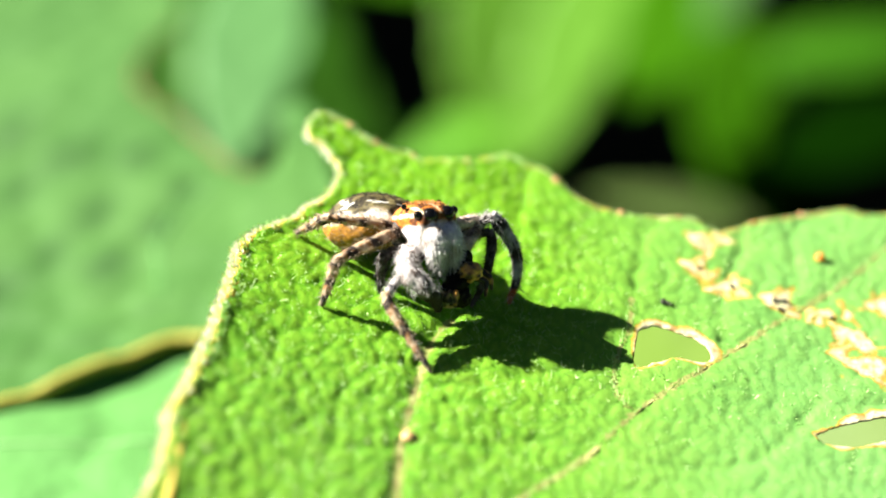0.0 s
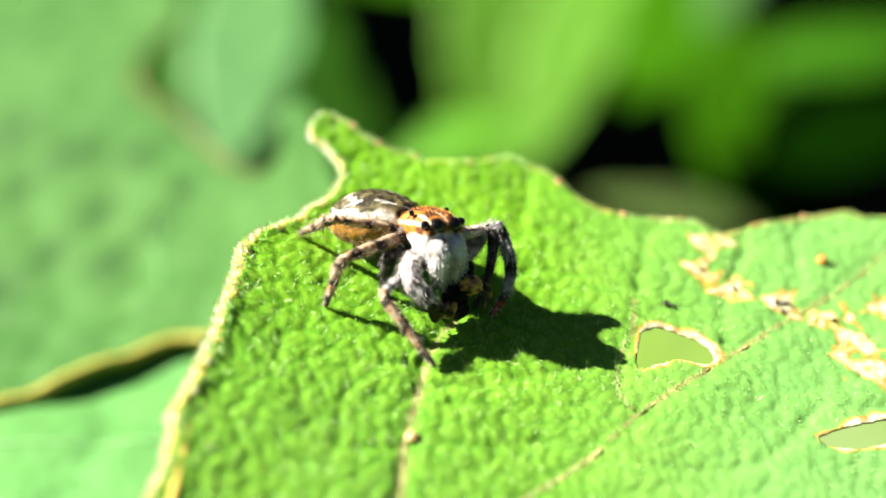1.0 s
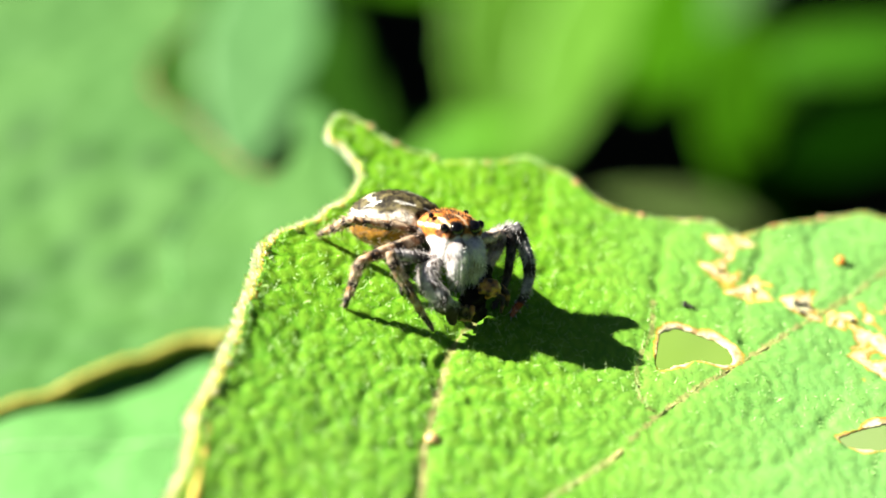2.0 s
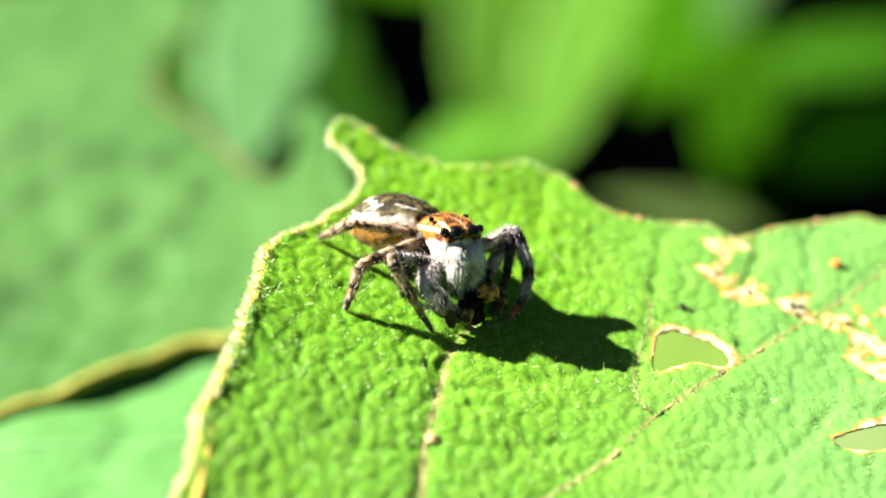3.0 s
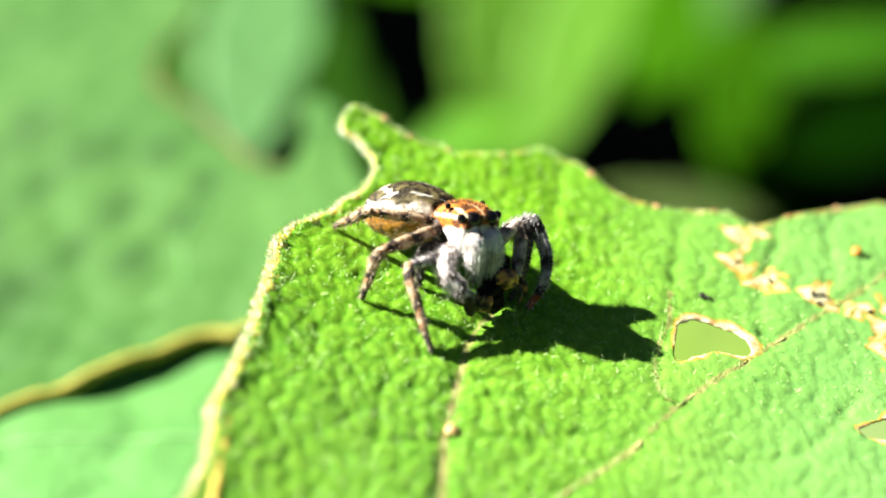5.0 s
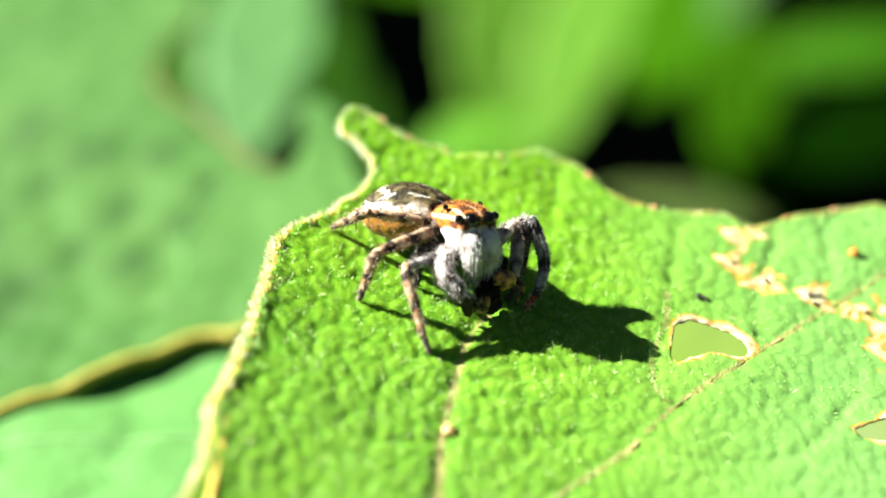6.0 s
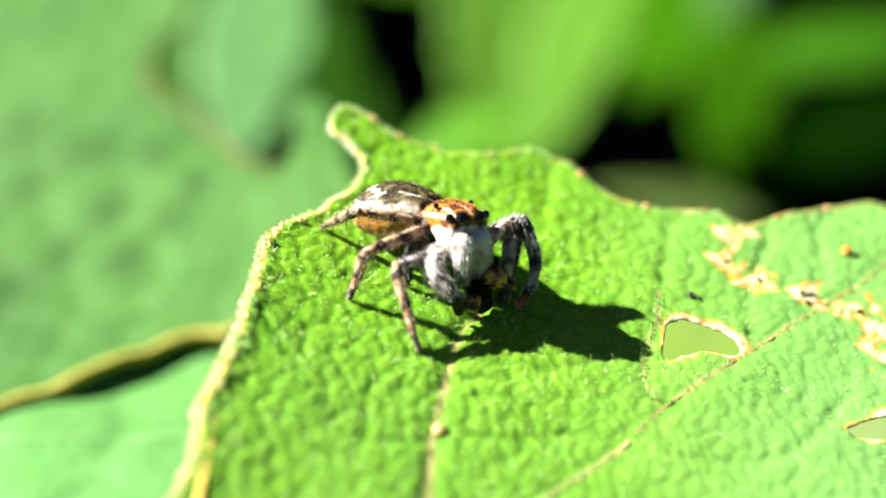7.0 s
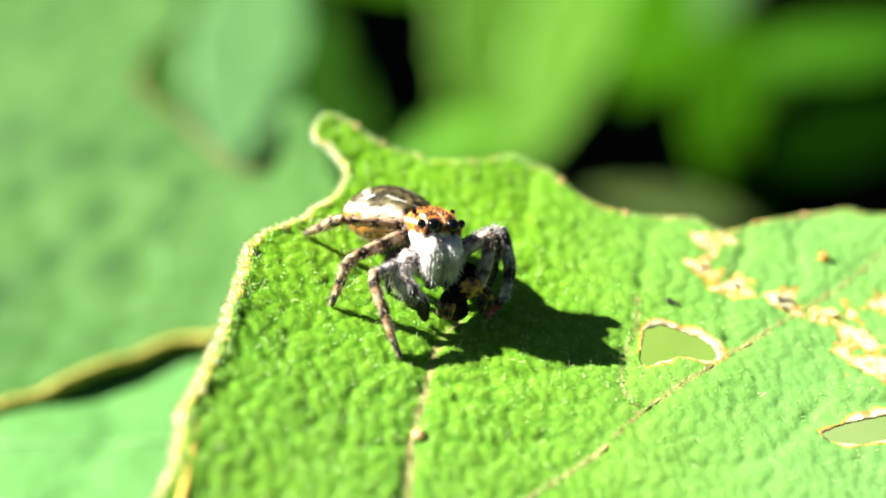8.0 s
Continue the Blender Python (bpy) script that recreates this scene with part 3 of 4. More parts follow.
def carapace_paint(co):
    """In the head's own frame: y forward, the eyes at height 0."""
    x, y, z = co
    k, fine = speckle(co, 3.4), speckle(co, 8.0)
    top = lerp((0.60, 0.20, 0.022), (0.10, 0.030, 0.008), 0.45 + 1.9 * k + 0.6 * fine)
    dark = max(0.0, 1.0 - math.hypot((x + 0.05) / 0.85, (y - 0.10) / 0.75))
    top = lerp(top, (0.018, 0.009, 0.006), (dark + 0.5 * k) * 2.6 if y < 0.8 and z > 0.1 else 0.0)       # dark crown
    if y < -0.45 and z > 0.0:
        top = lerp(top, (0.07, 0.04, 0.02), (-0.45 - y) * 2.2 + k)
    for ex, ey, er in ((0.42, 0.97, 0.33), (0.86, 0.77, 0.22)):
        rim = math.hypot(abs(x) - ex, y - ey, z) / er
        if rim < 1.25:
            top = lerp((0.03, 0.012, 0.006), top, rim * 4.0 - 4.0)
    streak = min(abs(abs(x) - 0.66 - 0.10 * y), abs(x) * 1.1) * 13.0 + max(0.0, 0.1 - y) * 1.6 - 0.8 * k
    if z > 0.05 and streak < 0.9:
        top = lerp(top, (0.90, 0.74, 0.48), 1.2 - streak)      # pale streaks over and between the eyes
    stripe = abs(z + 0.10 - 0.22 * (y - 0.3)) * 9.0 + max(0.0, y - 0.45) * 3.0 - 0.9 * k
    if abs(x) > 0.5 and stripe < 0.9:
        top = lerp(top, (0.90, 0.78, 0.58), 1.1 - stripe)      # cream stripe along the flank
    side = lerp((0.90, 0.88, 0.86), (0.60, 0.50, 0.44), 0.0 + 1.5 * k + 0.5 * fine)
    if abs(z + 0.62 - 0.05 * math.sin(x * 4)) < 0.045 and y > 0.5:
        side = lerp(side, (0.12, 0.09, 0.08), 0.75)            # crease above the jaws
    # shade of the gap behind the cheek, painted on the rear flank
    if y < -0.5:
        side = lerp(side, (0.025, 0.018, 0.014), (-0.75 - y + 0.4 * k) * 2.6 - 1.2 * (z + 0.6))
    return lerp(side, top, (z + 0.48 - 0.28 * (y - 0.9) + 0.16 * k) * 8)


def abdomen_paint(co):
    x, y, z = co
    k, fine = speckle(co, 2.6), speckle(co, 7.0)
    ring = math.atan2(z, abs(x) + 1e-6)                        # height round the flank
    back = lerp((0.020, 0.015, 0.006), (0.17, 0.14, 0.055), 0.30 + 1.3 * k + 0.9 * fine)
    dash = abs(abs(x) - 0.62 + 0.10 * y - 0.15 * k) * 12.0 + abs((y * 0.75 + 0.2) % 1.0 - 0.5) * 2.2
    if dash < 1.0 and z > 0:
        back = lerp(back, (0.92, 0.90, 0.82), 1.3 - dash)      # pale dashes along the back
    ray = abs(math.sin(y * 2.6 + ring * 2.6 + 0.6 * k))
    if y < -0.9 and ray < 0.26:
        back = lerp(back, (0.88, 0.80, 0.60), 1.0 - ray)       # cream rays round the rear
    pale = lerp((0.94, 0.88, 0.74), (0.62, 0.46, 0.24), 0.05 + 1.2 * k + 0.6 * fine)
    low = lerp((0.56, 0.26, 0.035), (0.22, 0.12, 0.05), 0.35 + 1.2 * k + 0.8 * fine)
    c = lerp(pale, back, (ring - 0.60 - 0.07 * math.sin(y * 3.1) - 0.18 * k) * 9)
    line = abs(ring - 0.36 - 0.14 * k - 0.04 * math.sin(y * 5))
    if line < 0.05:
        c = lerp((0.10, 0.06, 0.03), c, line * 16)             # brown line within the band
    return lerp(low, c, (ring - 0.14 + 0.25 * k) * 8)


def leg_paint(kind, length, lower=False, rusty=False):
    def paint(co):
        s = co.y / length
        k = speckle(co, 5.0)
        if kind == "dark":
            c = lerp((0.16, 0.14, 0.13), (0.03, 0.025, 0.025), 0.5 + 1.6 * k)
        elif kind == "pale" and not lower:
            c = lerp((0.72, 0.68, 0.66), (0.36, 0.32, 0.32), 0.35 + 1.4 * k)
            return lerp(lerp((0.025, 0.02, 0.02), c, s * 4.0 - 2.2), (0.04, 0.04, 0.05), (0.07 - abs(s - 0.86)) * 18)
        elif kind == "grey":
            c = lerp((0.66, 0.62, 0.62), (0.14, 0.12, 0.13), 0.5 + 1.9 * k)
        else:
            c = lerp((0.64, 0.50, 0.34), (0.38, 0.17, 0.05), 0.4 + 1.8 * k)
        ring = 0.5 + 0.5 * math.sin(s * 17.0 + k * 2.0)
        c = lerp(c, (0.035, 0.025, 0.022), (ring - 0.55) * 3.5)
        if s > 0.84 and lower:
            c = lerp(c, (0.42, 0.10, 0.02) if rusty else (0.07, 0.065, 0.07), 0.8)
        if not lower:
            c = lerp((0.03, 0.022, 0.018), c, 0.1 + s * 2.2)
        if co.z < -0.05:
            c = lerp(c, (0.06, 0.045, 0.04), 0.5)
        return c
    return paint


spider = thing("jumping_spider", LEAF @ in_metres(body_on_leaf(0.0)), "small jumping spider with white hairy face and striped abdomen", "spider")

HEAD_MM = pose(0.40, 0.43, 3.45, 6, 6, -15)     # the head's frame on the body: turned a little to its right
HEAD = in_metres(HEAD_MM)


def on_head(name, bm, mat, label="", paint=None):
    ob = part(name, bm, mat, spider, label, paint)
    ob.matrix_basis = HEAD
    return ob


def boxy(bm, power=0.78):
    """Squares the rings of a loft along y: a flat crown and steep sides."""
    for v in bm.verts:
        r = math.hypot(v.co.x, v.co.z + 0.3)
        if r > 1e-6:
            c, q = v.co.x / r, (v.co.z + 0.3) / r
            k = 1.0 / (abs(c) ** (2 / power) + abs(q) ** (2 / power)) ** (power / 2)
            v.co.x, v.co.z = c * r * k, q * r * k - 0.3
    return bm


carapace = on_head("carapace", boxy(loft(bmesh.new(), [(-1.85, -0.75, 0.15, 0.12, 0.2), (-1.70, -0.62, 0.62, 0.34, 0.45), (-1.1, -0.46, 0.94, 0.56, 0.95), (0.0, -0.36, 1.0, 0.64, 1.45),
    (0.6, -0.31, 0.95, 0.60, 1.60), (0.95, -0.29, 0.90, 0.50, 1.45), (1.14, -0.28, 0.70, 0.36, 1.05), (1.20, -0.28, 0.25, 0.12, 0.2)], 84, 90, 0.04)),
    SKIN_MAT, "orange-brown crown above a white face", carapace_paint)
part("crown_hairs", fur(bmesh.new(), carapace, 420, 0.13, (0, -0.6, 0.2), 21, 0.012, lambda c, n: c.z > 0.1 and c.y < 0.9), ORANGE_HAIR, carapace, "short orange hairs", kind="stuff", smooth=False)
part("face_hairs", fur(bmesh.new(), carapace, 520, 0.15, (0, 0.2, -0.8), 22, 0.011, lambda c, n: c.z < -0.48 and c.y > 0.05), WHITE_HAIR, carapace, "white face hairs", kind="stuff", smooth=False)
part("brow_bristle", fur(bmesh.new(), carapace, 26, 0.42, (0, 0.5, 0.5), 25, 0.010, lambda c, n: -0.25 < c.z < 0.25 and c.y > 0.7, 0.6), DARK_HAIR, carapace, "black brow bristles", kind="stuff", smooth=False)
part("sternum", ball(bmesh.new(), (0.35, -0.15, 2.25), (0.86, 1.35, 0.85), 4, 0.15), SKIN_MAT, spider, "dark underside", lambda co: lerp((0.03, 0.024, 0.02), (0.11, 0.09, 0.08), 0.4 + speckle(co, 3)))

abdomen = part("abdomen", loft(bmesh.new(), [(-2.30, -0.1, 0.12, 0.1, 0.1), (-2.12, -0.08, 0.62, 0.5, 0.5), (-1.5, -0.04, 1.20, 1.00, 0.95), (-0.5, 0.0, 1.50, 1.27, 1.18),
    (0.5, 0.0, 1.44, 1.24, 1.15), (1.4, 0.0, 1.05, 0.95, 0.9), (1.9, 0.0, 0.5, 0.5, 0.45), (2.02, 0.0, 0.15, 0.15, 0.12)], 96, 110, 0.06),
    SKIN_MAT, spider, "dark olive abdomen with cream bands", abdomen_paint)
abdomen.matrix_basis = in_metres(pose(0.40, -2.36, 2.14, 11, 6, 31))
part("abdomen_hairs", fur(bmesh.new(), abdomen, 700, 0.2, (0, -0.9, 0.0), 23, 0.010, lambda c, n: n.z < 0.5), TAN_HAIR, abdomen, "fine tan hairs", kind="stuff", smooth=False)
part("back_hairs", fur(bmesh.new(), abdomen, 600, 0.14, (0, -0.9, 0.0), 24, 0.010, lambda c, n: n.z > 0.5), DARK_HAIR, abdomen, "short dark hairs", kind="stuff", smooth=False)

for _s in (1, -1):
    for _x, _y, _z, _r in ((0.42, 0.98, -0.02, 0.31), (0.88, 0.77, 0.0, 0.19), (0.86, -0.35, 0.16, 0.12)):
        on_head("eye", ball(bmesh.new(), (_x * _s, _y, _z), (_r, _r, _r), 3), EYE_MAT, "glossy black eye")

for _s in (1, -1):
    fang_base = on_head("chelicera", tube(bmesh.new(), [(0.36 * _s, 0.75, -0.55), (0.42 * _s, 1.22, -0.95), (0.42 * _s, 1.40, -1.65), (0.34 * _s, 1.34, -2.6)],
        (0.36, 0.47, 0.44, 0.24), 20, 28, 1.0, 0.15), SKIN_MAT, "",
        lambda co: lerp(lerp(lerp((0.88, 0.86, 0.85), (0.36, 0.26, 0.21), 0.12 + 2.4 * speckle(co, 2.2)), (0.50, 0.47, 0.47), (-1.0 - co.z) * 0.7), (0.02, 0.016, 0.014), (-2.05 - co.z + 0.5 * speckle(co, 3)) * 2.2))
    part("white_hairs", fur(bmesh.new(), fang_base, 200, 0.22, (0, 0.25, -0.9), 30 + _s, 0.010, lambda c, n: n.y > -0.4 and c.z > -1.5), WHITE_HAIR, fang_base, "long white hairs", kind="stuff", smooth=False)
    part("grey_hairs", fur(bmesh.new(), fang_base, 300, 0.28, (0, 0.3, -0.9), 34 + _s, 0.012, lambda c, n: n.y > -0.2 and c.z < -0.9), GREY_HAIR, fang_base, "long grey hairs", kind="stuff", smooth=False)

palp = on_head("palp", tube(bmesh.new(), [(0.70, 0.10, -1.55), (1.35, 0.62, -1.80), (1.65, 1.20, -2.22), (1.30, 1.72, -2.78), (0.80, 1.82, -3.30), (0.55, 1.72, -3.95)], (0.34, 0.42, 0.44, 0.42, 0.38, 0.30, 0.14), 18, 44, 1.0, 0.4),
               SKIN_MAT, "pale hairy palp", lambda co: lerp(lerp((0.74, 0.68, 0.66), (0.16, 0.11, 0.09), 0.32 + 2.2 * speckle(co, 2.0)), (0.03, 0.022, 0.018), (-2.75 - co.z + 0.7 * speckle(co, 2.2)) * 3.0))
part("palp_hairs", fur(bmesh.new(), palp, 650, 0.36, (0.05, 0.35, -0.7), 40, 0.011, lambda c, n: c.z > -3.0), GREY_HAIR, palp, "grey hairs", kind="stuff", smooth=False)
part("palp_down", fur(bmesh.new(), palp, 120, 0.26, (0.1, 0.2, -0.7), 42, 0.012, lambda c, n: c.z > -1.7), WHITE_HAIR, palp, "white down", kind="stuff", smooth=False)

# The other palp swings: its elbow on the leaf's axes, its mesh built from that elbow.
ELBOW = body_on_leaf(5.5).inverted() @ Vector((1.33, 2.9, 2.55))
_down = body_on_leaf(5.5).inverted() @ Vector((1.62, 1.05, 1.33)) - ELBOW
_root = HEAD_MM @ Vector((-0.45, 1.10, -1.50)) - ELBOW
second_palp = part("palp", tube(bmesh.new(), [_root, _root * 0.4 + Vector((-0.05, 0, 0.12)), Vector((0, 0, 0)), _down * 0.35 + Vector((-0.06, 0.1, 0)), _down * 0.75, _down],
                   (0.24, 0.26, 0.28, 0.30, 0.28, 0.14), 14, 36, 1.0, 0.15), SKIN_MAT, spider, "tan hairy palp",
                   lambda co: lerp((0.80, 0.68, 0.60), (0.16, 0.11, 0.09), 0.30 + 2.0 * speckle(co, 2.6)))
part("palp_hairs", fur(bmesh.new(), second_palp, 800, 0.24, tuple(_down.normalized() * 0.6), 41, 0.011), TAN_HAIR, second_palp, "short tan hairs", kind="stuff", smooth=False)
_view = (body_on_leaf(5.5).inverted().to_3x3() @ Vector((-0.127, -0.764, 0.632))).normalized()
palp_rows = [(t, in_metres(Matrix.Translation(ELBOW) @ Matrix.Rotation(radians(a), 4, _view)))
             for t, a in ((0.0, -34), (0.3, -40), (1.0, -36), (1.7, -30), (2.8, -20), (3.5, -12), (4.0, -3), (5.5, 0), (7.0, 2), (7.5, 6), (8.0, 3))]
second_palp.matrix_basis = palp_rows[0][1]

# Legs: hip on the body; knee and foot on the leaf at rest; how far the lower leg bows; colouring; keyed knees and feet.
LEGS = [
    ((0.80, 0.95, 1.7), (-3.2, -0.45, 2.1), (-1.82, -3.21, 0.0), 0.10, "pale",
     ((0.0, (-3.2, -1.6, 1.6), (-0.1, -3.58, 0.0)), (0.9, (-3.2, -1.6, 1.6), (-0.1, -3.58, 0.0)), (1.0, (-3.15, -1.4, 1.7), (-0.15, -3.35, 0.2)),
      (1.1, (-3.1, -0.3, 2.2), (-1.0, -1.1, 0.0)), (3.5, (-3.1, -0.3, 2.2), (-1.1, -1.05, 0.0)), (3.6, (-3.1, -0.4, 2.3), (-1.5, -2.2, 0.5)),
      (3.75, (-3.2, -0.45, 2.1), (-1.82, -3.21, 0.0)), (8.0, (-3.2, -0.45, 2.1), (-1.82, -3.21, 0.0)))),
    ((0.90, 0.25, 1.7), (-2.5, 1.15, 1.9), (-2.4, 0.9, 0.0), 0.08, "dark", ()),
    ((0.98, -0.30, 2.4), (-4.41, 0.05, 2.0), (-4.84, -0.73, 0.0), 0.06, "tan", ()),
    ((0.90, -0.80, 2.45), (-4.97, 2.54, 2.2), (-6.23, 3.82, 0.0), 0.05, "tan", ()),
    ((-0.70, 1.0, 2.1), (1.96, 3.2, 2.7), (2.31, 0.48, 0.0), 0.75, "grey",
     ((0.0, (2.03, 3.4, 3.1), (3.23, 1.53, 0.0)), (0.6, (2.03, 3.4, 3.0), (3.0, 1.3, 0.0)), (1.0, (1.96, 3.2, 2.7), (2.31, 0.48, 0.1)), (7.0, (1.96, 3.2, 2.7), (2.31, 0.48, 0.0)),
      (7.5, (1.78, 3.0, 2.6), (2.1, 0.3, 0.05)), (8.0, (1.63, 2.85, 2.6), (1.85, 0.15, 0.0)))),
    ((-0.80, 0.45, 1.8), (1.7, 2.95, 2.65), (1.55, 0.95, 0.0), 0.3, "dark", ()),
    ((-0.85, -0.30, 1.7), (-0.9, 4.4, 1.6), (-1.2, 5.3, 0.0), 0.05, "tan", ()),
    ((-0.75, -0.95, 1.6), (-2.4, 4.8, 1.8), (-4.0, 5.8, 0.0), 0.05, "tan", ()),
]
LEG_TIMES = sorted({row[0] for row in BODY} | {0.6, 3.55, 5.0, 6.0, 2.0})


def bent(hip, knee, foot, a, b):
    """The knee of a limb of lengths a and b between hip and foot, next to the wished one; the foot gives way if it cannot be reached."""
    way = foot - hip
    d = way.length
    if d > (a + b) * 0.995:
        d = (a + b) * 0.995
        foot = hip + way.normalized() * d
    way.normalize()
    if d < abs(a - b) * 1.01:
        d = abs(a - b) * 1.01
        foot = hip + way * d
    along = (a * a - b * b + d * d) / (2 * d)
    off = knee - hip
    off = (off - way * off.dot(way)).normalized()
    return hip + way * along + off * math.sqrt(max(a * a - along * along, 0.0)), foot


def along(origin, target, up):
    """A pose at origin whose y points at target and whose z is near up."""
    y = (target - origin).normalized()
    x = y.cross(up).normalized()
    return Matrix.Translation(origin) @ Matrix((x, y, x.cross(y))).transposed().to_4x4()


def keyed_points(rest_knee, rest_foot, keys, t):
    if not keys:
        return Vector(rest_knee), Vector(rest_foot)
    times = [k[0] for k in keys]
    mix = lambda i: Vector([float(np.interp(t, times, [k[i][c] for k in keys])) for c in range(3)])
    return mix(1), mix(2)


def touch(foot):
    """Feet at height 0 stand on the leaf's own relief."""
    return Vector((foot.x, foot.y, foot.z + float(leaf_height(np.array([[foot.x, foot.y]]))[0]) + 0.05)) if foot.z < 0.3 else foot


def build_leg(hip, knee, foot, bow, kind, keys):
    slim = {"dark": 0.95, "pale": 0.88}.get(kind, 0.78 if hip[1] < -0.5 else 1.0)
    rest = body_on_leaf(5.5) @ Vector(hip)
    a = (Vector(knee) - rest).length
    b = (Vector(foot) - Vector(knee)).length
    femur = part("leg", tube(bmesh.new(), [(0, -0.15, 0), (0, a * 0.25, 0.05), (0, a * 0.7, 0.06), (0, a, 0)], [v * slim for v in (0.20, 0.27, 0.26, 0.20)], 14, 24, 0.9, 0.12),
                 SKIN_MAT, spider, "banded hairy leg", leg_paint(kind, a))
    path = [(0, -0.12, -0.03), (0, b * 0.14, 0.10 + 0.35 * bow), (0, b * 0.45, bow), (0, b * 0.75, bow * 0.75), (0, b * 0.92, 0.2 * bow), (0, b, 0)]
    shin = part("lower_leg", tube(bmesh.new(), path, [v * (1.3 if bow > 0.5 else 0.95) for v in (0.21, 0.26, 0.23, 0.19, 0.14, 0.12, 0.07)], 12, 40, 0.9, 0.12), SKIN_MAT, femur, "", leg_paint("tan" if kind == "pale" else kind, b, True, bow > 0.5))
    hair = {"grey": GREY_HAIR, "tan": TAN_HAIR, "pale": GREY_HAIR, "dark": DARK_HAIR}[kind]
    bushy = kind == "grey"
    seed = int(a * 1000)
    part("leg_hairs", fur(bmesh.new(), femur, 420 if bushy else 260, 0.30 if bushy else 0.26, (0, 0.7, 0), seed, 0.014), hair, femur, "pale hairs", kind="stuff", smooth=False)
    part("shin_hairs", fur(bmesh.new(), shin, 380 if bushy else 280, 0.24 if bushy else 0.22, (0, 0.7, 0), seed + 1, 0.013), TAN_HAIR if kind == "pale" else hair, shin, "pale hairs", kind="stuff", smooth=False)
    part("spine_hair", fur(bmesh.new(), shin, 36, 0.42, (0, 0.5, 0.2), seed + 2, 0.014), DARK_HAIR, shin, "dark spines", kind="stuff", smooth=False)
    upper, lower = [], []
    for t in LEG_TIMES:
        body = body_on_leaf(t)
        back = body.inverted()
        k, f = keyed_points(knee, foot, keys, t)
        h = body @ Vector(hip)
        k, f = bent(h, k, touch(f), a, b)
        h, k, f = back @ h, back @ k, back @ f
        out = k - (h + f) / 2
        m = along(h, k, out)
        s = along(k, f, out)
        upper.append((t, in_metres(m)))
        lower.append((t, in_metres(m.inverted() @ s)))
    femur.matrix_basis, shin.matrix_basis = upper[0][1], lower[0][1]
    return femur, upper, shin, lower


leg_rows = [build_leg(*spec) for spec in LEGS]


# ---- its prey ----
prey = thing("prey_insect", spider.matrix_world.copy(), "dark insect with amber patches held under the spider's face", "insect")


def prey_paint(co):
    k = speckle(co, 3.0)
    c = lerp((0.012, 0.010, 0.008), (0.05, 0.03, 0.015), 0.5 + k)
    return lerp(c, (0.55, 0.30, 0.06), (k - 0.12) * 5)


PREY_BLACK = grained("prey_black", (0.003, 0.0025, 0.002), (0.010, 0.007, 0.005), 900, 0.5, 0.00005, 0.08)
part("body", tube(bmesh.new(), [(0.75, 2.45, 0.35), (0.25, 2.40, 0.70), (-0.30, 2.20, 1.15), (-0.65, 2.0, 1.50), (-0.85, 1.85, 1.90)], (0.28, 0.48, 0.55, 0.50, 0.38, 0.2), 24, 40, 1.0, 0.3), PREY_BLACK, prey, "black body")
part("thorax", ball(bmesh.new(), (-0.20, 2.80, 1.32), (0.54, 0.46, 0.40), 4, 0.3), pigment("prey_amber", 0.35), prey, "amber thorax",
     lambda co: lerp((0.68, 0.35, 0.07), (0.05, 0.02, 0.01), 0.10 + 2.2 * speckle(co, 2.6)))
part("head", ball(bmesh.new(), (0.45, 2.45, 0.22), (0.55, 0.48, 0.50), 4, 0.35), pigment("prey_head", 0.4), prey, "dark head", lambda co: lerp((0.40, 0.26, 0.12), (0.01, 0.008, 0.007), 0.85 + 2.4 * speckle(co, 3)))
part("abdomen", ball(bmesh.new(), (0.15, 2.62, 0.22), (0.62, 0.50, 0.48), 4, 0.3), PREY_BLACK, prey, "black abdomen")
for _l in ([(0.4, 2.6, 0.5), (0.75, 2.95, 0.45), (0.85, 3.05, 0.05)], [(-0.5, 2.7, 1.0), (-0.9, 3.1, 0.9), (-0.8, 3.3, 0.3)], [(-0.9, 2.3, 1.3), (-1.35, 2.9, 1.0), (-1.4, 3.1, 0.45)]):
    part("leg", tube(bmesh.new(), _l, (0.16, 0.14, 0.07), 8, 12, 1.0, 0.1), pigment("prey_leg", 0.4), prey, "thin dark leg", prey_paint)


# ---- leaves behind ----
def axes(origin, lean, side):
    """A sheet's axes: it faces up and towards the eye, leaning from the line of sight by so many degrees."""
    e = radians(lean)
    n = (RIGHT * math.sin(radians(side)) + UPWARD * math.cos(e) - AHEAD * math.sin(e)).normalized()
    u = (RIGHT - n * n.dot(RIGHT)).normalized()
    m = Matrix((u, n.cross(u), n)).transposed().to_4x4()
    m.translation = origin
    return m


PALE_A = plain_leaf("pale_leaf", (0.046, 0.142, 0.028), (0.082, 0.205, 0.044), 0.6, 55)
PALE_C = plain_leaf("mint_leaf", (0.105, 0.295, 0.072), (0.130, 0.345, 0.095), 0.55, 40)
BLUISH = plain_leaf("bluish_leaf", (0.092, 0.25, 0.070), (0.126, 0.315, 0.100), 0.55, 30)
MEDIUM = plain_leaf("medium_leaf", (0.032, 0.150, 0.002), (0.056, 0.205, 0.004), 0.55, 18)
GREEN = plain_leaf("green_leaf", (0.046, 0.19, 0.006), (0.072, 0.245, 0.014), 0.5, 18)
OLIVE = plain_leaf("olive_leaf", (0.070, 0.138, 0.008), (0.106, 0.182, 0.018), 0.55, 60)

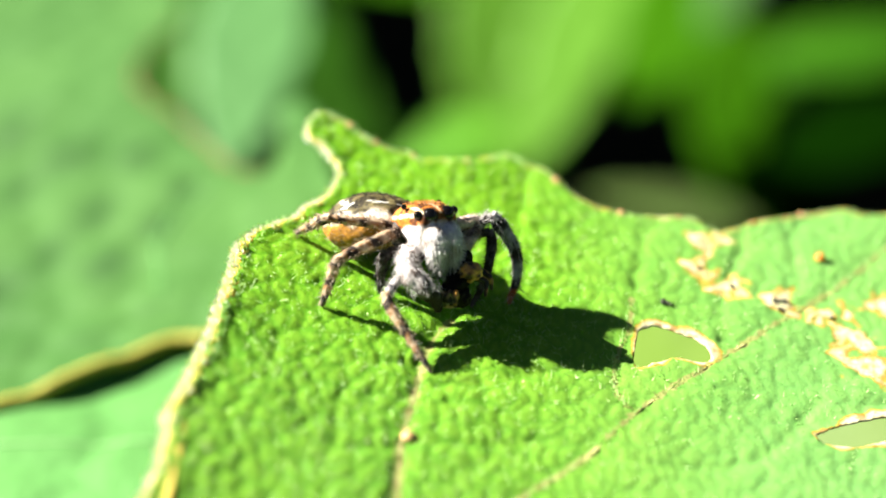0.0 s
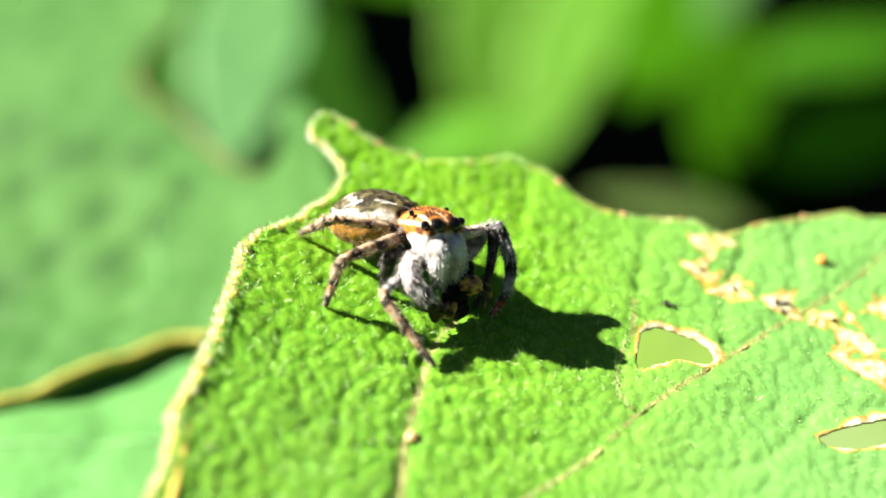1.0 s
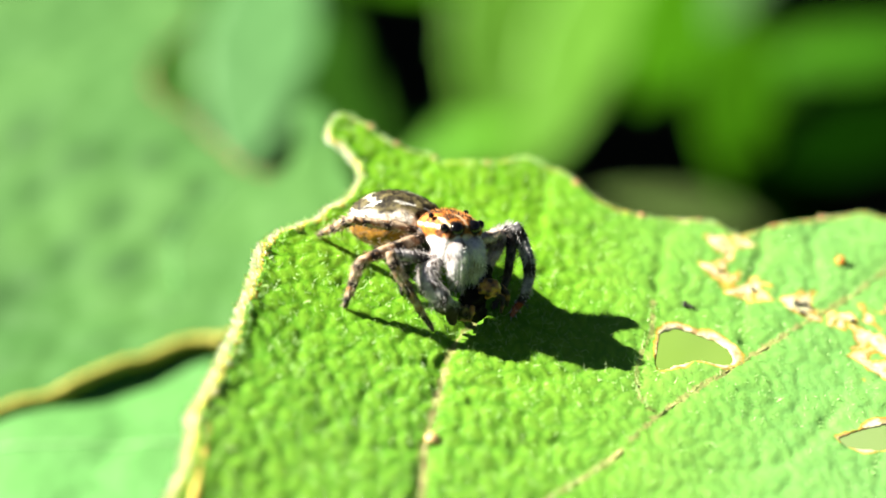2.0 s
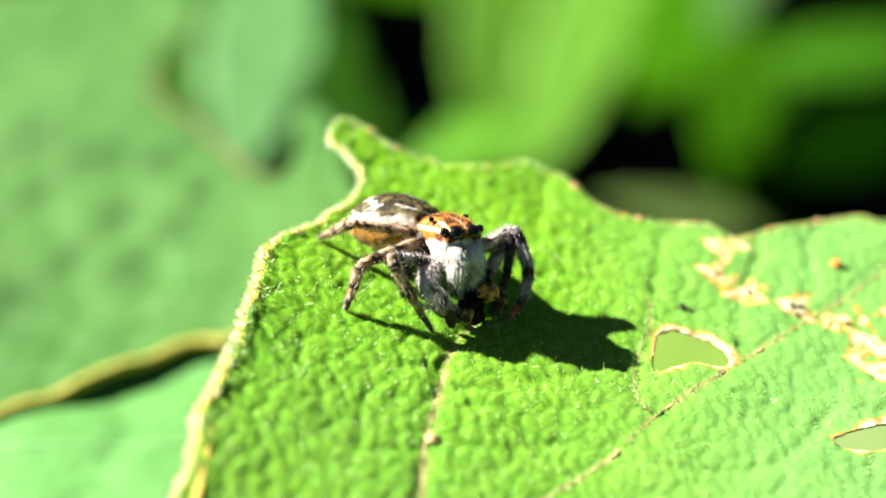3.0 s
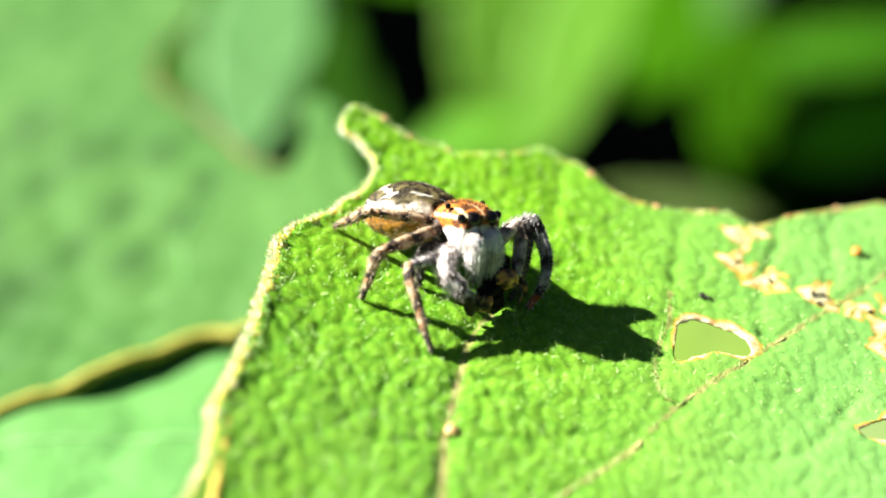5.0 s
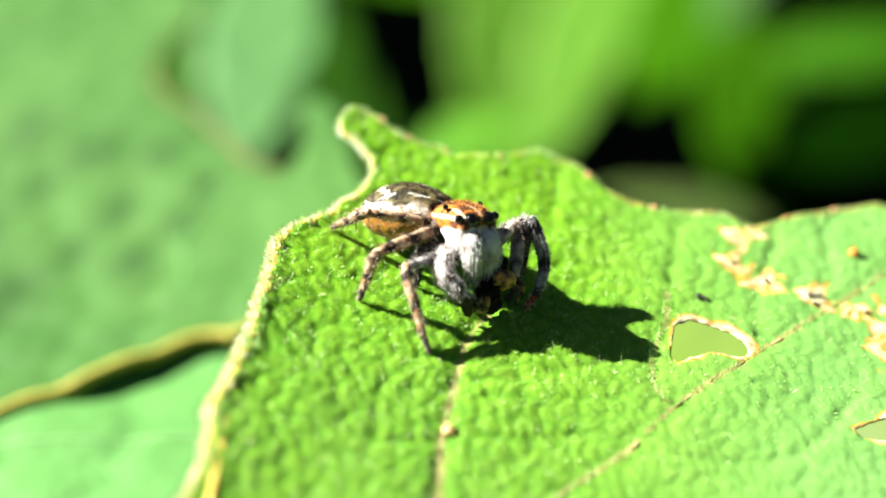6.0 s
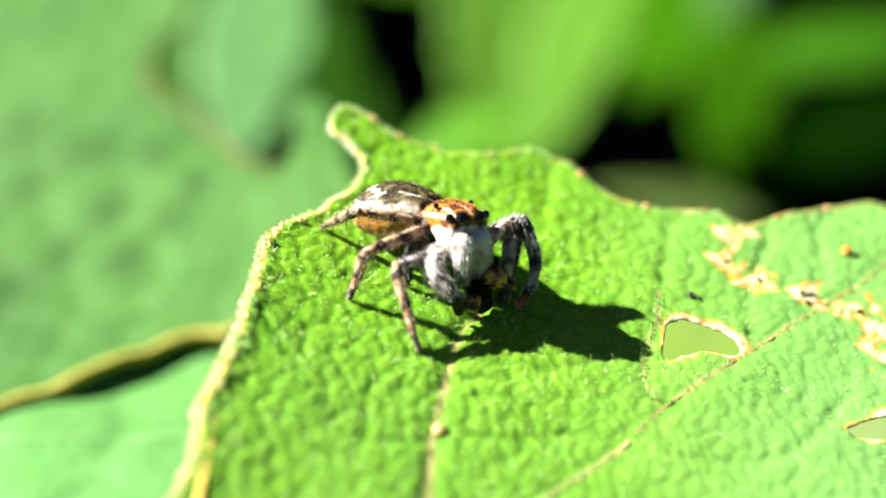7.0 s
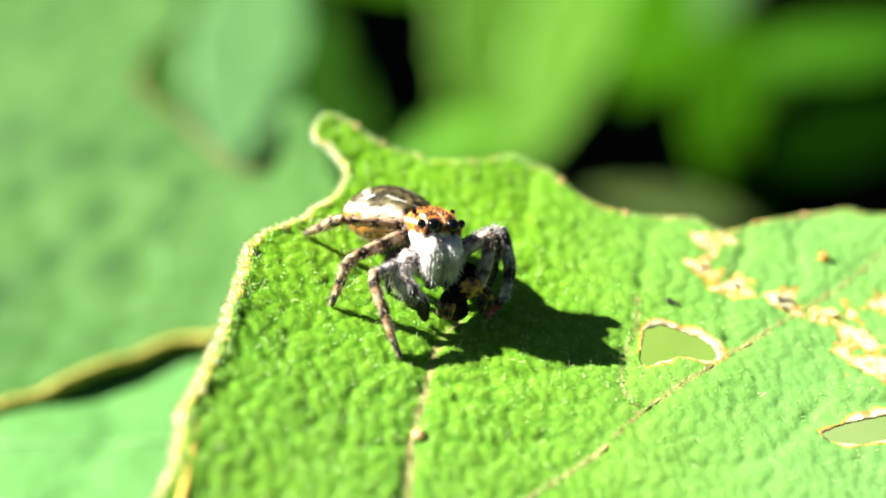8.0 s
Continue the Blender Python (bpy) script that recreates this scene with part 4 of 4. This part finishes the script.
EDGE_A = [(-45.6, 41.0), (-8.0, 43.0), (-1.7, 42.1), (0.69, 28.62), (-0.62, 22.87), (-1.0, 16.12), (0.51, 11.37), (3.05, 7.54), (6.56, 0.65), (8.56, -2.56), (10.32, -3.75),
          (11.28, -2.76), (11.27, 1.2), (10.75, 6.07), (11.81, 8.2), (13.16, 5.3), (14.24, 0.3), (14.95, -5.1), (17.0, -12.0), (21.2, -20.0), (9.93, -23.77), (8.68, -23.78),
          (7.12, -23.83), (5.67, -24.69), (4.25, -25.59), (2.84, -26.49), (1.49, -27.54), (0.13, -28.40), (-1.24, -29.08), (-2.56, -29.98), (-5.12, -31.74), (-13.0, -36.0), (-30, -30)]
EDGE_C = [(-16.0, -0.5), (-7.05, 2.5), (-6.06, 3.15), (-4.08, 4.6), (-2.84, 5.55), (-1.93, 6.6), (-0.4, 7.98), (2.12, 9.35), (5.61, 11.05), (9.0, 12.0), (9.0, -9.0), (-12.0, -9.0)]
NEAR_A = 0.916          # how near the broad leaf comes
EDGE_A = [(x * 1.12 * NEAR_A, y * 1.12 * NEAR_A) for x, y in EDGE_A]
EDGE_C = [(x * 1.044, y * 1.044) for x, y in EDGE_C]
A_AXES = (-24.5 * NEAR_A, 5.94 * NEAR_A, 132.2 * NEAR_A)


def rolling(scale, deep, seed):
    def height(P):
        f1, f2 = cells(P, scale, seed)
        return deep * (smooth(0, 0.4, f2 - f1) - 0.5 * f1) + deep * 1.5 * np.sin(P[:, 0] * 0.17 + seed) * np.sin(P[:, 1] * 0.13)
    return height


def stained(P):
    """Dark smudges, in the leaf's own millimetres."""
    out = np.zeros(len(P))
    for x, y, rx, ry in STAINS:
        out = np.maximum(out, np.exp(-((P[:, 0] - x) / rx) ** 2 - ((P[:, 1] - y) / ry) ** 2))
    return out


STAINS = [(-6.4, -1.2, 1.0, 2.0), (-3.6, 2.8, 2.2, 2.2), (-0.2, -6.0, 1.6, 3.0), (-9.0, 8.0, 2.0, 4.0), (5.5, -4.5, 1.2, 2.2), (-5.5, -16.0, 2.5, 4.0), (2.0, -14.0, 1.5, 3.0), (-14.0, -6.0, 2.0, 4.0), (-2.5, -11.0, 1.2, 2.4), (-8.5, -7.5, 1.2, 2.6), (-11.5, 2.0, 1.5, 3.0), (4.5, -9.5, 1.5, 2.5), (1.5, 1.5, 1.2, 2.2), (-16.0, 12.0, 2.0, 4.0)]
PALE_RIB = grained("pale_rib", (0.20, 0.42, 0.14), (0.28, 0.52, 0.22), 300, 0.6)
DULL_EDGE = grained("dull_edge", (0.34, 0.29, 0.03), (0.50, 0.44, 0.08), 300, 0.7)
BROWN_EDGE = grained("brown_edge", (0.12, 0.07, 0.02), (0.22, 0.14, 0.05), 400, 0.7)


def sheet_leaf(edge, m, mat, height, label, ribs, step, stains=None):
    leaf = thing("leaf", m, label, "leaf", "leaves behind")
    outline = closed(edge, 8, 0.15, 3)
    sheet("blade", outline, [], step, height, mat, leaf, 0.4, {"stain": stained} if stains else None)
    for line, r, material_, name in ribs:
        q = resample(line, 20)
        part(name, tube(bmesh.new(), [(x, y, h + 0.02) for (x, y), h in zip(q, height(q))], r, 8, 40, 0.8, 0.2), material_, leaf)
    return leaf


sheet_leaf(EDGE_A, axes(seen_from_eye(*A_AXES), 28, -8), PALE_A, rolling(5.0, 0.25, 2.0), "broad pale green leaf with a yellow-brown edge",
           [(EDGE_A[19:31], (0.3, 0.34, 0.36, 0.3), DULL_EDGE, "margin"), (EDGE_A[3:11], (0.06, 0.15, 0.12, 0.10, 0.15, 0.06), BROWN_EDGE, "margin"),
            ([(14.7, 4.0), (8.0, -3.0), (5.0, -11.0), (6.0, -19.0)], (0.1, 0.14, 0.14, 0.1), PALE_C, "vein")], 0.7, STAINS)
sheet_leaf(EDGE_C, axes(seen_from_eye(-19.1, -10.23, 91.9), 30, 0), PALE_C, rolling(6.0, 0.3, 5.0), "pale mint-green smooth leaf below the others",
           [([(-14, -0.8), (-5, -0.3), (3, 0.2), (8, 0.4)], (0.07, 0.09, 0.09, 0.07), PALE_RIB, "midrib")], 0.7)


def ovate(base, tip, half, turn, mat, label, fold=0.03, droop=0.1):
    """A leaf from its stalk's end to its tip, a fold along its midrib, its sides waved."""
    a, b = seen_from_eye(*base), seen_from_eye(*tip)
    length = (b - a).length / MM
    y = (b - a).normalized()
    n = (UPWARD * 0.6 - AHEAD * 0.8)
    n = (n - y * n.dot(y)).normalized()
    n = Matrix.Rotation(radians(turn), 3, y) @ n
    m = Matrix((y.cross(n), y, n)).transposed().to_4x4()
    m.translation = a
    leaf = thing("leaf", m, label, "leaf", "leaves behind")
    bm = bmesh.new()
    rows = []
    for i in range(33):
        s = i / 32
        w = half * max(math.sin(math.pi * s ** 0.8) ** 0.75, 0.015)
        row = []
        for j in range(15):
            c = j / 7 - 1
            edge = 1 + 0.05 * math.sin(s * 40 + j) * abs(c)
            z = c * c * w * fold + length * droop * (0.25 - (s - 0.5) ** 2) + 0.04 * half * math.sin(s * 22 + c * c * 4) * c * c
            row.append(bm.verts.new((c * w * edge, s * length, z)))
        rows.append(row)
    for p, q in zip(rows, rows[1:]):
        for j in range(14):
            bm.faces.new((p[j], p[j + 1], q[j + 1], q[j]))
    ob = part("blade", bm, mat, leaf)
    s = ob.modifiers.new("thickness", "SOLIDIFY")
    s.thickness = 0.5 * MM
    line = [(0, k / 8 * length, length * droop * (0.25 - (k / 8 - 0.5) ** 2)) for k in range(9)]
    part("midrib", tube(bmesh.new(), [(0, -0.25 * length, -0.1 * length), *line], (half * 0.04, half * 0.035, half * 0.01), 8, 30), mat, leaf)
    return leaf


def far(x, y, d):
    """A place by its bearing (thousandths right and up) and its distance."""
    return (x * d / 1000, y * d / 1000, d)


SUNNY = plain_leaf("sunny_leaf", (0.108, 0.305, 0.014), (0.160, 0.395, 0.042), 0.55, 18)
# Nearly black green: deep shade is put into this leaf colour.
SHADE_DARK = plain_leaf("shade_dark_leaf", (0.0018, 0.012, 0.0004), (0.003, 0.018, 0.0006), 0.9, 18, 0.25, 0.0)
GREYISH = plain_leaf("greyish_leaf", (0.075, 0.125, 0.030), (0.105, 0.165, 0.045), 0.7, 25, 0.25, 0.05)
# Darker copy of the sunny green; half shade is put into its colour.
SHADE_TINT = plain_leaf("shade_tint_leaf", (0.040, 0.165, 0.002), (0.062, 0.215, 0.003), 0.8, 18, 0.25, 0.03)
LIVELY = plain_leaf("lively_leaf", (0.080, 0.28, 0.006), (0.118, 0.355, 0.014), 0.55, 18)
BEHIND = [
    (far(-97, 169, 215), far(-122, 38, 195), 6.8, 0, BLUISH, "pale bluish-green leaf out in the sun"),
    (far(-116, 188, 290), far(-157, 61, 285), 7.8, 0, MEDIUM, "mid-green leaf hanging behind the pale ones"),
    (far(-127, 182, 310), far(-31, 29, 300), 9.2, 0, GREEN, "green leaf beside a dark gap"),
    (far(-76, 163, 300), far(11, 145, 297), 4.0, 0, SHADE_TINT, "dark green leaf above a dark gap"),
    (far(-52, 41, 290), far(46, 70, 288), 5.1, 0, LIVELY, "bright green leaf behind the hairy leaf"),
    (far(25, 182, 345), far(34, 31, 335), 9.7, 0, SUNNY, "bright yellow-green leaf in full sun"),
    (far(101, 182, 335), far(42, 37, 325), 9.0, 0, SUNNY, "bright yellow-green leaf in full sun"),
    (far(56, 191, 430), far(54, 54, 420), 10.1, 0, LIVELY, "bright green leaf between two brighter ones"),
    (far(151, 175, 300), far(108, 81, 295), 8.3, 0, SHADE_TINT, "mid-green leaf with half shade put into its colour"),
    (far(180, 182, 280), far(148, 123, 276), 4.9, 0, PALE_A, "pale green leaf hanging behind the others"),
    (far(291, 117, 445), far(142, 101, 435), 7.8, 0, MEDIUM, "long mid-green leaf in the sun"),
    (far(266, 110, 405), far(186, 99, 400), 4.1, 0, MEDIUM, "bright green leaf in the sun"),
    (far(163, 128, 262), far(158, 29, 258), 6.0, 0, SHADE_TINT, "mid-green hanging leaf behind the others"),
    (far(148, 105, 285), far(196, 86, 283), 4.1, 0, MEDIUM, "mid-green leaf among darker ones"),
    (far(221, 0, 240), far(155, 54, 238), 5.7, 0, SHADE_DARK, "green leaf with deep shade put into its colour"),
    (far(272, 77, 245), far(180, 45, 245), 6.6, 0, SHADE_DARK, "almost black green leaf, its shade put into the colour"),
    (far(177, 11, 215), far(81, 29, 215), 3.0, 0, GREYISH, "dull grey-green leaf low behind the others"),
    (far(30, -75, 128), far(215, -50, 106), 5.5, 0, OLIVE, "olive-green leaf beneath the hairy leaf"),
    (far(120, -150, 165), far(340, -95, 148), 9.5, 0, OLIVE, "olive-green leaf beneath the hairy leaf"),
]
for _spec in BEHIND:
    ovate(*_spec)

PETIOLE = grained("green_stalk", (0.10, 0.20, 0.03), (0.20, 0.32, 0.07), 300, 0.6)


def stalk(top, bend, label):
    """A stem from the soil that carries a leaf at its end."""
    top = Vector(top) / MM
    foot = Vector((top.x + bend[0], top.y + bend[1], -GROUND / MM - 8))
    stem = thing("plant_stem", Matrix.Translation(foot * MM), label, "plant stem")
    rise = top - foot
    part("stem", tube(bmesh.new(), [(0, 0, 0), (bend[0] * 0.1, bend[1] * 0.1, rise.z * 0.45), (-bend[0] * 0.6, -bend[1] * 0.6, rise.z * 0.85), rise], (2.6, 2.2, 1.6, 0.7), 10, 40, 1.0, 0.15), PETIOLE, stem)


stalk(LEAF @ (Vector((29.5, 2.0, 0.9)) * MM), (45, 10), "green stem that carries the hairy leaf")
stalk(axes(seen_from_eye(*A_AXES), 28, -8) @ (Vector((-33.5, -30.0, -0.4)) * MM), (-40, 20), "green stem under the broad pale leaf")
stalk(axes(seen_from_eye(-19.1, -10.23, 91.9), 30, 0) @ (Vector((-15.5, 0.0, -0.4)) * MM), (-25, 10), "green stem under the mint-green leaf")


def shrub(centre, size, count, seed, label):
    """A shrub out of view, added to shade the soil: stems and a crown of small folded leaves."""
    rnd = random.Random(seed)
    base = Vector((centre[0], centre[1], -GROUND / MM))
    bush = thing("shrub", Matrix.Translation(base * MM), label, "shrub")
    for k in range(7):
        a = 2 * math.pi * k / 7
        top = Vector((math.cos(a) * size[0] * 0.6, math.sin(a) * size[1] * 0.6, size[2] * rnd.uniform(0.6, 0.95)))
        part("stem", tube(bmesh.new(), [(0, 0, -10), top * 0.4 + Vector((0, 0, size[2] * 0.15)), top], (7, 5, 2), 8, 14, 1.0, 0.2), VEIN_MAT, bush)
    bm = bmesh.new()
    for _ in range(count):
        p = Vector((rnd.gauss(0, 0.5), rnd.gauss(0, 0.5), rnd.uniform(0.02, 1)))
        p = Vector((p.x * size[0], p.y * size[1], p.z * size[2] * (1.1 - 0.3 * min(1, p.length))))
        m = Matrix.Translation(p) @ Euler((rnd.uniform(-0.7, 0.7), rnd.uniform(-0.7, 0.7), rnd.uniform(0, 6.3))).to_matrix().to_4x4()
        w, l = rnd.uniform(9, 16), rnd.uniform(35, 60)
        v = [bm.verts.new(m @ Vector(q)) for q in ((0, 0, 0), (w, l * 0.4, w * 0.4), (0, l * 0.45, 0), (-w, l * 0.4, w * 0.4), (0, l, -w * 0.5))]
        for q in ((0, 1, 2), (0, 2, 3), (2, 1, 4), (3, 2, 4)):
            bm.faces.new([v[i] for i in q])
    part("crown", bm, MEDIUM, bush, kind="stuff")


shrub((-850, 1150), (330, 460, 1050), 24000, 3, "unseen leafy green shrub added to shade the soil")

# ---- ground ----
g = bmesh.new()
bmesh.ops.create_grid(g, x_segments=60, y_segments=60, size=1.0)
for v in g.verts:
    v.co = Vector((v.co.x * abs(v.co.x) ** 2 * 60000, v.co.y * abs(v.co.y) ** 2 * 60000, 0))
    v.co.z = 12 * noise.noise(v.co * 0.02) + 5 * noise.noise(v.co * 0.09)
me = bpy.data.meshes.new("ground")
g.to_mesh(me)
g.free()
me.transform(Matrix.Scale(MM, 4))
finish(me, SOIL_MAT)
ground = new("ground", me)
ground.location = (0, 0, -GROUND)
tagged(ground, "shaded soil under the plants, shade deepened in its colour", "ground", kind="structure")


# ---- what moves ----
def motions():
    rows = [(t, LEAF @ in_metres(body_on_leaf(t))) for t in LEG_TIMES]
    prey_rows = [(t, LEAF @ in_metres(body_on_leaf(t, 0.35))) for t in LEG_TIMES]
    walk(spider, rows)
    walk(prey, prey_rows)
    walk(second_palp, palp_rows)
    for femur, upper, shin, lower in leg_rows:
        walk(femur, upper)
        walk(shin, lower)


motions()
